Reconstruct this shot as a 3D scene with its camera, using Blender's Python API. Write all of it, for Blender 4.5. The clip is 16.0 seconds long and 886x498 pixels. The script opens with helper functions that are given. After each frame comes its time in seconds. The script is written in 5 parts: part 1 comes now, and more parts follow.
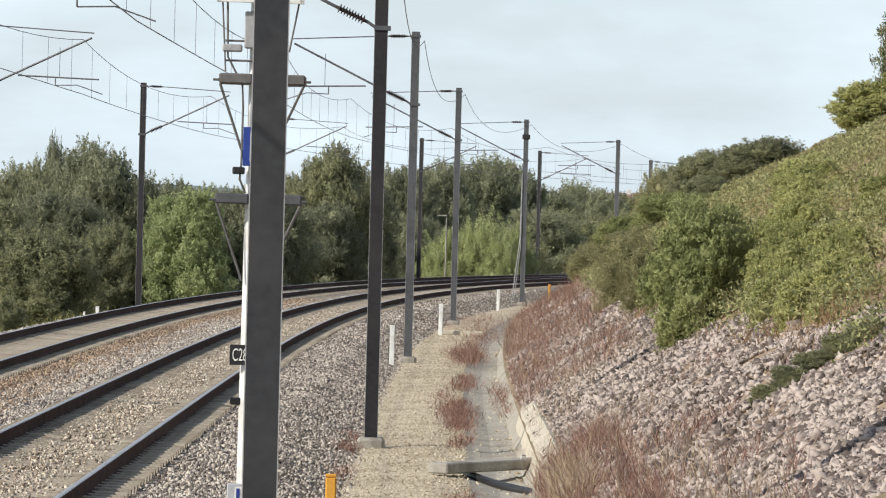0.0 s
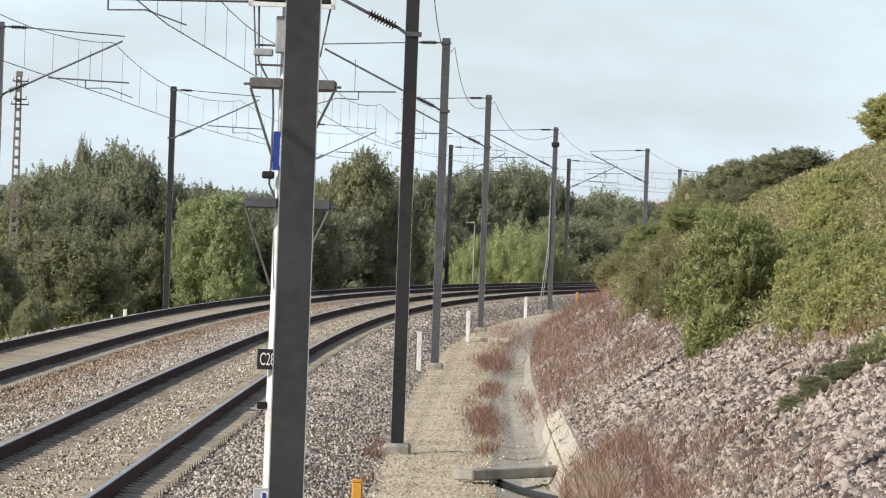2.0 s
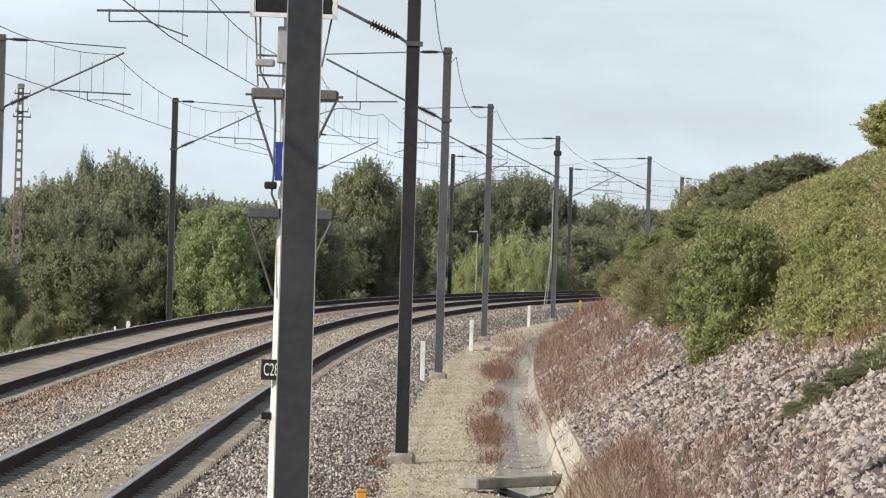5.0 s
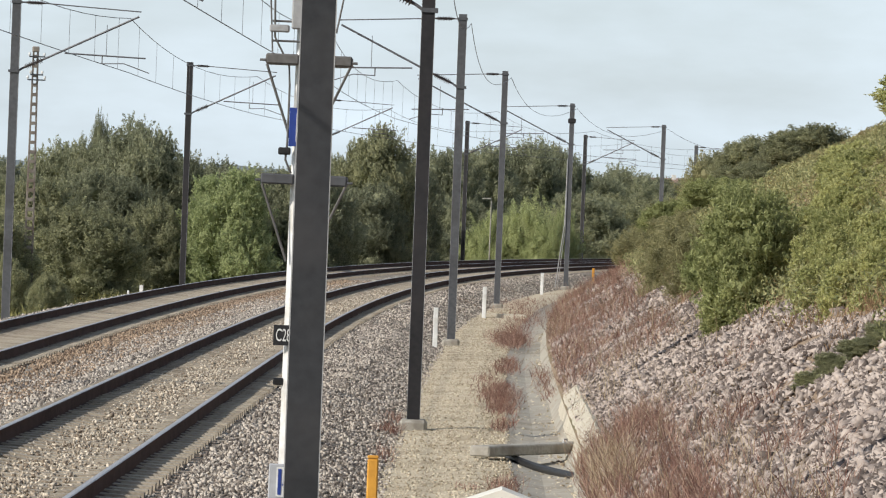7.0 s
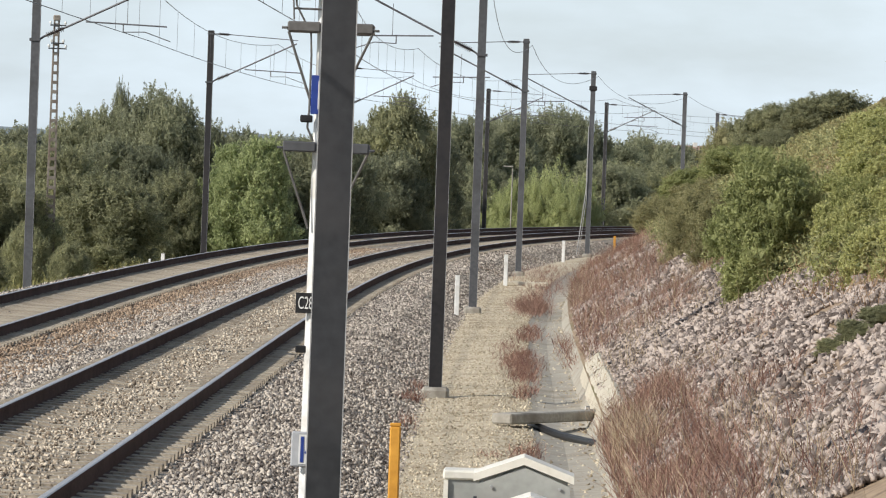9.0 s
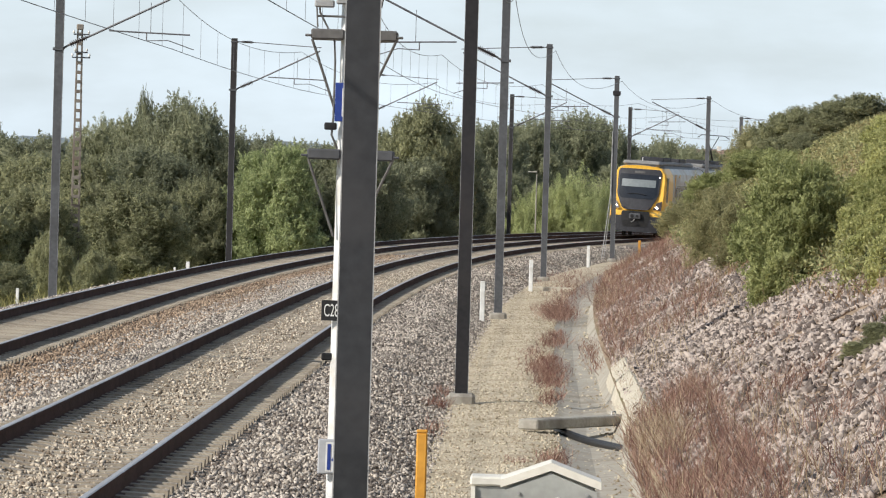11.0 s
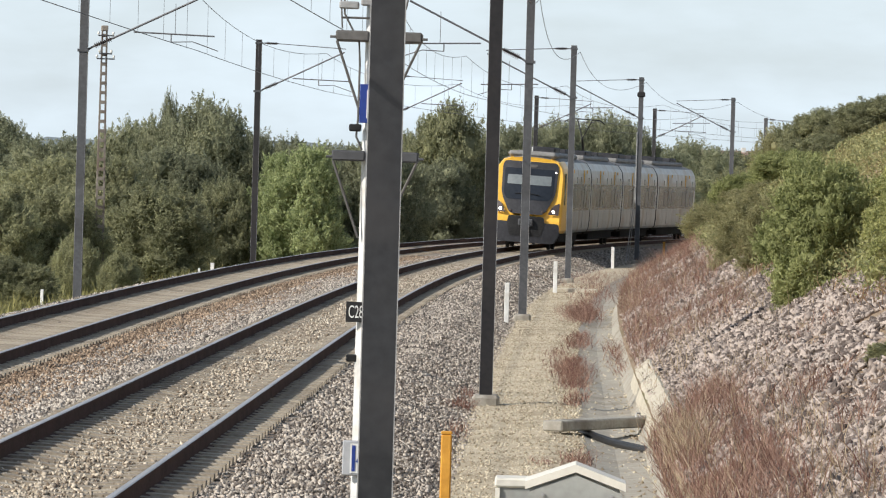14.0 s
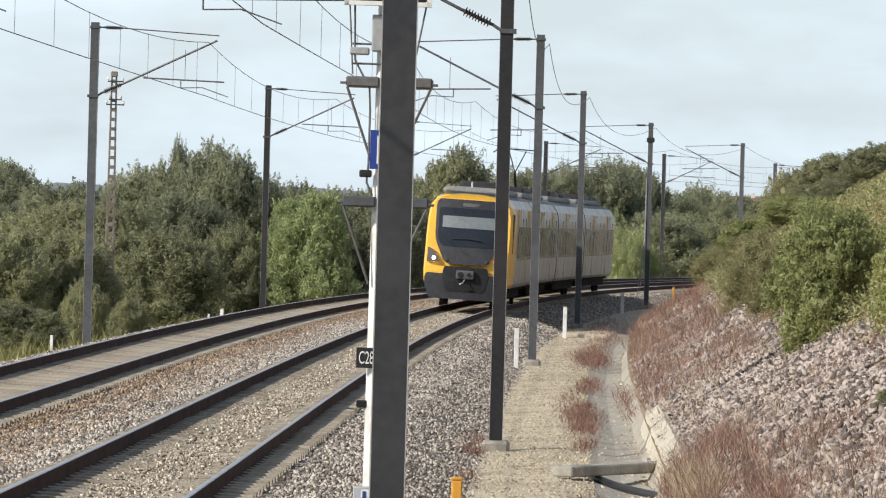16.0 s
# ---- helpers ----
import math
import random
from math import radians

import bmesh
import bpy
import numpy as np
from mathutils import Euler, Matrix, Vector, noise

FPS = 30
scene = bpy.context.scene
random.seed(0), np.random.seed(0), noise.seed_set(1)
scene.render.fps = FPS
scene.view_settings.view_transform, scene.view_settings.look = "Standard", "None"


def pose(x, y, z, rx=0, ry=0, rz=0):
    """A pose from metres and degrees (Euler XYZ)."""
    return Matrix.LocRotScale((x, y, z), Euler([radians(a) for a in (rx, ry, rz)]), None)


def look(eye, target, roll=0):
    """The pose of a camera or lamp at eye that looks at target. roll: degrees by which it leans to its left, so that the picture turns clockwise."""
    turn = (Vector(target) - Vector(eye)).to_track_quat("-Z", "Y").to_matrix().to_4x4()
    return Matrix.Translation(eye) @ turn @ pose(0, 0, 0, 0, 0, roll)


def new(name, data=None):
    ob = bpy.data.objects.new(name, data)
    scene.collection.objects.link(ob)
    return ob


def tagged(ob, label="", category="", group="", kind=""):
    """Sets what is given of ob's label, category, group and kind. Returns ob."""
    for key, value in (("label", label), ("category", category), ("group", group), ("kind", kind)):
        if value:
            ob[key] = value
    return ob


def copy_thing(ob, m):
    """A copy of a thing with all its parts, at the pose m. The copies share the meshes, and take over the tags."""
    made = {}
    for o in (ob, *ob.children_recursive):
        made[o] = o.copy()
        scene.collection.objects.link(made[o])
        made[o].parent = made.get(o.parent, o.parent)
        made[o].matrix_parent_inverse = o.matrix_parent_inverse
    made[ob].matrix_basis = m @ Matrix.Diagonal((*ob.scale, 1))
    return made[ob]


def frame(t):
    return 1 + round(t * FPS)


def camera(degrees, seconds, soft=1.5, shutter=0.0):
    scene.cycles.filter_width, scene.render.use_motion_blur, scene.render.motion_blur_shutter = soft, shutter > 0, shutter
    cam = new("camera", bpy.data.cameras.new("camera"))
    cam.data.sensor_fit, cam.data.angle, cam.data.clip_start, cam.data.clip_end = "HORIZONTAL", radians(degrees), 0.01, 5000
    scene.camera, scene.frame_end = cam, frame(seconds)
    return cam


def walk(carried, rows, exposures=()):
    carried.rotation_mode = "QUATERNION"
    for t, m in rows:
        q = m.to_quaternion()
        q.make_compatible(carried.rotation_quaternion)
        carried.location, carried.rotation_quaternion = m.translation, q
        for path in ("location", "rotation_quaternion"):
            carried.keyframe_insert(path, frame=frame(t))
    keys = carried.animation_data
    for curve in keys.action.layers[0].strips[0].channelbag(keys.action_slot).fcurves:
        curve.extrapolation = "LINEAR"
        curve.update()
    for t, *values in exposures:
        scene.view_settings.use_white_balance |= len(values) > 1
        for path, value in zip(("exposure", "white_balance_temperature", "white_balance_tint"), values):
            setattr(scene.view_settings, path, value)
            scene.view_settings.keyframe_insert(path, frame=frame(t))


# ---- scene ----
# The camera stands beside the line, held in the hand: it turns, and sways by a centimetre.
# time, yaw, pitch, roll, sway aside, sway upward
EYE = 2.817                      # above the rail heads
cam = camera(9.82, 16.0, soft=1.15)
ROWS = [
    (0.0, -1.4275, -0.2501, 1.469, 0.0109, 0.0033),
    (0.5, -1.4523, -0.1491, 1.503, 0.0060, -0.0022),
    (1.0, -1.3351, 0.0126, 1.684, 0.0076, -0.0048),
    (1.5, -1.1101, -0.0329, 1.852, 0.0078, -0.0010),
    (2.0, -1.1146, -0.1849, 2.071, 0.0053, 0.0001),
    (2.5, -1.0660, -0.4288, 2.076, 0.0051, -0.0017),
    (3.0, -1.0718, -0.2949, 1.893, -0.0009, 0.0048),
    (5.3, -1.0332, -0.0814, 1.616, 0.0038, -0.0028),
    (5.5, -0.9585, -0.1585, 1.567, 0.0036, -0.0007),
    (6.0, -0.8477, -0.2298, 1.673, 0.0062, -0.0011),
    (6.5, -0.9388, -0.3025, 2.019, 0.0060, 0.0056),
    (7.0, -0.9424, -0.4576, 2.154, 0.0072, 0.0025),
    (7.1, -0.9520, -0.2395, 2.184, 0.0074, 0.0017),
    (7.2, -1.1424, 0.0864, 2.215, 0.0075, 0.0009),
    (7.3, -1.1856, 0.1556, 2.245, 0.0077, 0.0001),
    (7.4, -1.1834, 0.2545, 2.276, 0.0079, -0.0006),
    (7.5, -1.1292, 0.3615, 2.306, 0.0080, -0.0014),
    (7.6, -0.7867, 0.3673, 2.017, 0.0075, -0.0027),
    (7.7, -0.5308, 0.3832, 1.728, 0.0070, -0.0041),
    (7.8, -0.4605, 0.2811, 1.438, 0.0064, -0.0054),
    (7.9, -0.4417, 0.0742, 1.149, 0.0059, -0.0067),
    (8.0, -0.4265, -0.2452, 0.860, 0.0054, -0.0080),
    (8.1, -0.6249, -0.4810, 1.009, 0.0052, -0.0064),
    (8.2, -0.7163, -0.5047, 1.158, 0.0051, -0.0049),
    (8.5, -0.7754, -0.6185, 1.604, 0.0046, -0.0002),
    (9.0, -0.7199, -0.8213, 2.053, -0.0002, -0.0022),
    (11.5, -0.3386, -0.7536, 1.471, -0.0039, 0.0020),
    (12.0, -0.1679, -0.7533, 1.519, 0.0003, 0.0017),
    (12.5, -0.0308, -0.9767, 1.720, -0.0075, -0.0007),
    (13.0, -0.0127, -1.0307, 1.732, -0.0116, 0.0025),
    (13.5, -0.1082, -0.8677, 1.815, -0.0067, 0.0046),
    (14.0, -0.1720, -0.7574, 1.612, -0.0059, 0.0037),
    (14.5, -0.0021, -0.8287, 1.552, -0.0064, -0.0080),
    (15.0, -0.0379, -0.9070, 1.665, -0.0086, 0.0049),
    (15.5, -0.0161, -0.7357, 1.547, -0.0122, 0.0057),
    (16.0, -0.0542, -0.2552, 1.579, -0.0141, 0.0061),
]
walk(cam, [(t, pose(aside, 0, EYE + rise, 90 + pitch, 0, yaw) @ pose(0, 0, 0, 0, 0, roll)) for t, yaw, pitch, roll, aside, rise in ROWS],
     exposures=[(0.0, 0.08, 6350, 10), (3.0, 0.05, 6350, 10), (5.5, -0.01, 6350, 10), (7.4, -0.02, 6350, 10), (8.0, -0.12, 6350, 10), (8.6, 0.0, 6350, 10), (9.2, 0.04, 6350, 10), (12.0, 0.09, 6350, 10), (16.0, 0.08, 6350, 10)])

# ---- world and sun ----
SUN_FROM = Vector((-0.77, -0.46, 0.57)).normalized()
world = bpy.data.worlds.new("sky")
scene.world = world
world.use_nodes = True
wn, wl = world.node_tree.nodes, world.node_tree.links
sky = wn.new("ShaderNodeTexSky")
sky.sky_type, sky.sun_disc = "NISHITA", False
sky.sun_elevation = math.asin(SUN_FROM.z)
sky.sun_rotation = math.atan2(SUN_FROM.x, SUN_FROM.y)
sky.air_density, sky.dust_density, sky.ozone_density = 1.0, 1.4, 1.6
coord = wn.new("ShaderNodeTexCoord")
stretch = wn.new("ShaderNodeMapping")
stretch.inputs["Scale"].default_value = (5, 5, 16)
clouds = wn.new("ShaderNodeTexNoise")
clouds.inputs["Scale"].default_value, clouds.inputs["Detail"].default_value = 2.2, 7
clouds.inputs["Roughness"].default_value = 0.52
fade = wn.new("ShaderNodeValToRGB")
fade.color_ramp.elements[0].position, fade.color_ramp.elements[1].position = 0.40, 0.68
fade.color_ramp.elements[0].color, fade.color_ramp.elements[1].color = (0.62, 0.62, 0.62, 1), (0.98, 0.98, 0.98, 1)
veil = wn.new("ShaderNodeMixRGB")
veil.inputs[2].default_value = (8.9, 10.1, 10.9, 1)
wl.new(coord.outputs["Generated"], stretch.inputs["Vector"])
wl.new(stretch.outputs[0], clouds.inputs["Vector"])
wl.new(clouds.outputs["Fac"], fade.inputs[0])
split = wn.new("ShaderNodeSeparateXYZ")
thin = wn.new("ShaderNodeMapRange")
thin.inputs["From Min"].default_value, thin.inputs["From Max"].default_value = 0.10, 0.55
thin.inputs["To Min"].default_value, thin.inputs["To Max"].default_value = 1.0, 0.12
weigh = wn.new("ShaderNodeMath")
weigh.operation = "MULTIPLY"
wl.new(coord.outputs["Generated"], split.inputs[0])
wl.new(split.outputs["Z"], thin.inputs[0])
wl.new(thin.outputs[0], weigh.inputs[0])
wl.new(fade.outputs[0], weigh.inputs[1])
wl.new(weigh.outputs[0], veil.inputs[0])
wl.new(sky.outputs[0], veil.inputs[1])
wl.new(veil.outputs[0], wn["Background"].inputs["Color"])
wn["Background"].inputs["Strength"].default_value = 0.095
sun = new("sun", bpy.data.lights.new("sun", "SUN"))
sun.data.energy, sun.data.angle, sun.data.color = 4.7, radians(0.6), (1.0, 0.93, 0.82)
sun.matrix_world = look(SUN_FROM * 100, (0, 0, 0))


# ---- materials ----
def material(name, low, high, size=1.0, fine=None, rough=0.8, metal=0.0, bump=0.3, relief=0.01, island=0.0, piece=0.0, stain=None, stain_size=0.25,
             coord_kind="Object", soft_light=0.0, gloss=0.5):
    """Two scales of noise between two colours, with fine relief. size: noises a metre."""
    m = bpy.data.materials.new(name)
    m.use_nodes = True
    n, l = m.node_tree.nodes, m.node_tree.links
    b = n["Principled BSDF"]
    tc = n.new("ShaderNodeTexCoord")
    big, small = n.new("ShaderNodeTexNoise"), n.new("ShaderNodeTexNoise")
    big.inputs["Scale"].default_value, small.inputs["Scale"].default_value = size, fine or size * 9
    big.inputs["Detail"].default_value, small.inputs["Detail"].default_value = 4, 3
    for t in (big, small):
        l.new(tc.outputs[coord_kind], t.inputs["Vector"])
    add = n.new("ShaderNodeMath")
    add.operation = "ADD"
    l.new(big.outputs["Fac"], add.inputs[0])
    l.new(small.outputs["Fac"], add.inputs[1])
    last = add.outputs[0]
    for amount, node, output in ((island, "ShaderNodeNewGeometry", "Random Per Island"), (piece, "ShaderNodeObjectInfo", "Random")):
        if not amount:
            continue
        src = n.new(node)
        more = n.new("ShaderNodeMath")
        more.operation = "MULTIPLY_ADD"
        l.new(src.outputs[output], more.inputs[0])
        more.inputs[1].default_value = amount
        l.new(last, more.inputs[2])
        less = n.new("ShaderNodeMath")
        less.operation = "SUBTRACT"
        l.new(more.outputs[0], less.inputs[0])
        less.inputs[1].default_value = amount / 2
        last = less.outputs[0]
    ramp = n.new("ShaderNodeMapRange")
    ramp.inputs["From Min"].default_value, ramp.inputs["From Max"].default_value = 0.72, 1.28
    l.new(last, ramp.inputs[0])
    mix = n.new("ShaderNodeMixRGB")
    mix.inputs[1].default_value, mix.inputs[2].default_value = (*low, 1), (*high, 1)
    l.new(ramp.outputs[0], mix.inputs[0])
    colour = mix.outputs[0]
    if stain:
        spots = n.new("ShaderNodeTexNoise")
        spots.inputs["Scale"].default_value, spots.inputs["Detail"].default_value = stain_size, 5
        l.new(tc.outputs[coord_kind], spots.inputs["Vector"])
        cut = n.new("ShaderNodeMapRange")
        cut.inputs["From Min"].default_value, cut.inputs["From Max"].default_value = 0.50, 0.68
        l.new(spots.outputs["Fac"], cut.inputs[0])
        over = n.new("ShaderNodeMixRGB")
        over.inputs[2].default_value = (*stain, 1)
        l.new(colour, over.inputs[1])
        l.new(cut.outputs[0], over.inputs[0])
        colour = over.outputs[0]
    l.new(colour, b.inputs["Base Color"])
    b.inputs["Roughness"].default_value, b.inputs["Metallic"].default_value = rough, metal
    b.inputs["Specular IOR Level"].default_value = gloss
    if bump:
        bm = n.new("ShaderNodeBump")
        bm.inputs["Strength"].default_value, bm.inputs["Distance"].default_value = bump, relief
        l.new(small.outputs["Fac"], bm.inputs["Height"])
        l.new(bm.outputs[0], b.inputs["Normal"])
    if soft_light:
        b.inputs["Subsurface Weight"].default_value = 0.0
        tr = n.new("ShaderNodeBsdfTranslucent")
        l.new(colour, tr.inputs["Color"])
        both = n.new("ShaderNodeMixShader")
        both.inputs[0].default_value = soft_light
        l.new(b.outputs[0], both.inputs[1])
        l.new(tr.outputs[0], both.inputs[2])
        l.new(both.outputs[0], n["Material Output"].inputs["Surface"])
    return m


def glow(name, colour, strength):
    m = bpy.data.materials.new(name)
    m.use_nodes = True
    b = m.node_tree.nodes["Principled BSDF"]
    b.inputs["Base Color"].default_value = (*colour, 1)
    b.inputs["Emission Color"].default_value, b.inputs["Emission Strength"].default_value = (*colour, 1), strength
    return m


M_GROUND = material("dry_meadow", (0.10, 0.10, 0.045), (0.26, 0.22, 0.11), 0.15, 2.0, 0.95, stain=(0.08, 0.11, 0.035))
M_BALLAST = material("ballast", (0.115, 0.098, 0.078), (0.38, 0.335, 0.275), 0.9, 17, 0.9, bump=1.0, relief=0.05, stain=(0.24, 0.16, 0.10), stain_size=0.12)
M_STONE = material("ballast_stone", (0.125, 0.105, 0.09), (0.55, 0.49, 0.42), 1.2, 14, 0.85, bump=0.2, island=0.9)
M_CRIB = material("dusty_crib_stone", (0.20, 0.155, 0.11), (0.62, 0.54, 0.43), 1.2, 14, 0.85, bump=0.2, island=0.9)
M_RUSTSTONE = material("rust_dusted_stone", (0.15, 0.10, 0.066), (0.42, 0.315, 0.22), 1.2, 14, 0.85, bump=0.2, island=0.8)
M_SLEEPER = material("sleeper_concrete", (0.25, 0.21, 0.16), (0.42, 0.365, 0.285), 1.5, 20, 0.85, bump=0.25, piece=0.5)
M_RUST = material("rusty_rail", (0.055, 0.034, 0.029), (0.105, 0.068, 0.058), 1.4, 25, 0.9, bump=0.2, relief=0.002, gloss=0.1)
M_STEEL = material("rail_head", (0.40, 0.375, 0.37), (0.54, 0.515, 0.51), 2.0, 30, 0.45, 0.6, bump=0.05, relief=0.001)
M_PATH = material("sandy_path", (0.39, 0.325, 0.225), (0.56, 0.485, 0.36), 0.5, 7, 0.95, bump=0.25, relief=0.02, stain=(0.34, 0.28, 0.19), stain_size=0.8)
M_CHANNEL = material("silty_concrete", (0.29, 0.265, 0.22), (0.43, 0.40, 0.335), 0.6, 6, 0.92, bump=0.4, relief=0.02, stain=(0.24, 0.21, 0.165), stain_size=0.6)
M_CONCRETE = material("concrete", (0.27, 0.255, 0.22), (0.42, 0.40, 0.35), 1.5, 18, 0.88, bump=0.25, stain=(0.2, 0.18, 0.15), stain_size=2.0)
M_PALE = material("pale_concrete", (0.42, 0.375, 0.29), (0.58, 0.53, 0.43), 1.5, 12, 0.88, bump=0.3)
M_BANK = material("bank_earth", (0.17, 0.115, 0.075), (0.36, 0.27, 0.18), 0.5, 6, 0.95, bump=0.5, relief=0.05, stain=(0.13, 0.12, 0.05), stain_size=0.18)
M_RIPRAP = material("riprap_stone", (0.095, 0.074, 0.064), (0.45, 0.38, 0.335), 1.1, 9, 0.88, bump=0.3, relief=0.02, island=0.9)
M_BOULDER = material("loose_boulder", (0.095, 0.074, 0.064), (0.45, 0.38, 0.335), 1.1, 9, 0.88, bump=0.3, relief=0.02, piece=0.9)
M_DRY = material("dry_red_grass", (0.15, 0.070, 0.055), (0.38, 0.245, 0.185), 0.6, 4, 0.9, bump=0, island=0.9, soft_light=0.25)
M_STRAW = material("straw", (0.26, 0.19, 0.115), (0.52, 0.42, 0.29), 0.6, 4, 0.9, bump=0, island=0.8, soft_light=0.25)
M_GRASS = material("bank_grass", (0.13, 0.13, 0.045), (0.36, 0.33, 0.13), 0.35, 3, 0.9, bump=0, island=0.8, soft_light=0.3)
LEAF = dict(rough=0.6, bump=0, island=0.6, piece=0.35, soft_light=0.45, gloss=0.2)
M_LEAF_DARK = material("dark_leaves", (0.180, 0.192, 0.124), (0.390, 0.400, 0.252), 0.4, 3.0, **LEAF)
M_LEAF_MID = material("green_leaves", (0.205, 0.212, 0.125), (0.430, 0.430, 0.245), 0.4, 3.0, **LEAF)
M_LEAF_LIGHT = material("willow_leaves", (0.245, 0.290, 0.130), (0.485, 0.530, 0.270), 0.5, 3.0, **LEAF)
M_LEAF_BANK = material("scrub_leaves", (0.25, 0.275, 0.115), (0.50, 0.52, 0.24), 0.3, 2, **LEAF)
M_LEAF_BROWN = material("browning_leaves", (0.205, 0.198, 0.098), (0.43, 0.405, 0.215), 0.3, 2, **LEAF)
M_BRAMBLE = material("bramble_leaves", (0.27, 0.29, 0.11), (0.56, 0.55, 0.25), 0.6, 3, **LEAF)
M_LEAF_REED = material("reed_leaves", (0.29, 0.325, 0.145), (0.54, 0.57, 0.29), 0.5, 3.0, **LEAF)
M_RUSTY_DOCK = material("rusty_dock", (0.19, 0.115, 0.065), (0.40, 0.27, 0.155), 0.6, 4, 0.9, bump=0, island=0.9, soft_light=0.25)
M_POLE = material("stained_concrete", (0.15, 0.125, 0.105), (0.30, 0.265, 0.225), 0.8, 6, 0.9, bump=0.2, stain=(0.19, 0.14, 0.11), stain_size=0.7)
M_BARK = material("bark", (0.05, 0.04, 0.028), (0.12, 0.095, 0.07), 2, 14, 0.95, bump=0.5)
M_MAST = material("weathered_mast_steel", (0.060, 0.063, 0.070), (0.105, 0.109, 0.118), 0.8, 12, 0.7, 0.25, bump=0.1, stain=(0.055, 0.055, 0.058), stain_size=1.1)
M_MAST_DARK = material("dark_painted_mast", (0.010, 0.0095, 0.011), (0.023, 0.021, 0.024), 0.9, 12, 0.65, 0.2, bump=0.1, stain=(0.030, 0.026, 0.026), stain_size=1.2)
# near mast's dark grey, lowered further in colour for the weak light on it
M_MAST_NEAR = material("near_mast_grey_dimmed", (0.014, 0.016, 0.019), (0.036, 0.038, 0.043), 0.9, 12, 0.65, 0.2, bump=0.1, stain=(0.045, 0.044, 0.046), stain_size=1.1)
M_EDGE = material("galvanised_steel", (0.30, 0.30, 0.30), (0.46, 0.46, 0.46), 2, 15, 0.55, 0.5, bump=0.1)
M_WIRE = material("dull_wire", (0.10, 0.10, 0.11), (0.17, 0.17, 0.18), 2, 15, 0.6, 0.4, bump=0)
M_INSUL = material("brown_porcelain", (0.035, 0.027, 0.025), (0.07, 0.055, 0.05), 3, 20, 0.35, bump=0)
M_WHITE = material("white_paint", (0.62, 0.62, 0.60), (0.80, 0.80, 0.78), 1.5, 14, 0.5, bump=0.08, stain=(0.5, 0.47, 0.42), stain_size=3)
M_CREAM = material("cream_cover", (0.66, 0.63, 0.55), (0.80, 0.77, 0.69), 1.5, 14, 0.55, bump=0.06)
M_CABINET = material("grey_cabinet", (0.30, 0.31, 0.29), (0.40, 0.41, 0.39), 1.5, 14, 0.55, bump=0.06, stain=(0.28, 0.28, 0.26), stain_size=2)
M_BLACK = material("black_paint", (0.012, 0.012, 0.013), (0.03, 0.03, 0.031), 2, 20, 0.5, bump=0.05, gloss=0.25)
M_BLUE = material("blue_plate", (0.012, 0.035, 0.20), (0.02, 0.05, 0.27), 2, 20, 0.45, bump=0.03)
M_ORANGE = material("orange_plastic", (0.50, 0.23, 0.025), (0.66, 0.33, 0.045), 2, 14, 0.5, bump=0.05)
M_GREYPLATE = material("grey_plate", (0.33, 0.34, 0.36), (0.45, 0.46, 0.48), 2, 14, 0.55, bump=0.05)
M_YELLOW = material("train_yellow", (0.78, 0.43, 0.045), (0.88, 0.51, 0.065), 1.0, 8, 0.35, bump=0.02)
M_SILVER = material("train_light_grey", (0.40, 0.385, 0.355), (0.55, 0.53, 0.49), 0.6, 5, 0.42, 0.1, bump=0.03, stain=(0.36, 0.29, 0.21), stain_size=0.9)
M_TRAINGREY = material("train_dark_grey", (0.028, 0.029, 0.034), (0.046, 0.047, 0.054), 1, 8, 0.6, bump=0.04, gloss=0.25)
M_ROOF = material("train_roof", (0.16, 0.16, 0.155), (0.25, 0.245, 0.235), 1, 8, 0.7, bump=0.08)
M_GLASS = material("tinted_glass", (0.014, 0.017, 0.022), (0.022, 0.026, 0.033), 1, 8, 0.12, bump=0)
M_BAND = material("window_band", (0.065, 0.062, 0.061), (0.135, 0.128, 0.120), 1.2, 7, 0.25, bump=0.02)
M_BLIND = material("cab_blind", (0.13, 0.155, 0.165), (0.18, 0.205, 0.215), 1, 8, 0.5, bump=0)
M_UNDER = material("underframe", (0.012, 0.011, 0.010), (0.03, 0.027, 0.024), 1, 8, 0.9, bump=0.1, gloss=0.1)
M_LAMP = glow("lit_headlamp", (1.0, 0.86, 0.72), 9.0)
M_SIDEGLASS = material("grimy_side_glass", (0.062, 0.060, 0.060), (0.120, 0.115, 0.110), 1.2, 7, 0.3, bump=0.02)
M_LENS = material("lamp_housing", (0.05, 0.04, 0.038), (0.09, 0.07, 0.065), 2, 20, 0.25, bump=0)
# tile red is desaturated here to carry the haze before the houses
M_TILE = material("red_roof_tiles", (0.27, 0.17, 0.135), (0.36, 0.25, 0.20), 0.6, 5, 0.9, bump=0.2)
M_WALL = material("house_wall", (0.62, 0.60, 0.56), (0.74, 0.72, 0.68), 0.4, 4, 0.9, bump=0.1)
# the blue-grey of distance haze is mixed into the hill's colour
M_HILL = material("haze_tinted_hill", (0.16, 0.20, 0.22), (0.24, 0.28, 0.29), 0.02, 0.1, 1.0, bump=0)


# ---- the line of the track: distance along it and to its right ----
def heading(s):
    c = min(s, 330.0)
    th = 0.031437 - 0.000226 * (c - 8) + 0.000227 / 200 * (c * abs(c) - 64) + 0.000169 / 30000 * (max(c, 0) ** 3 - 512)
    if s > 330:
        th += (s - 330) * 0.00236
    return th


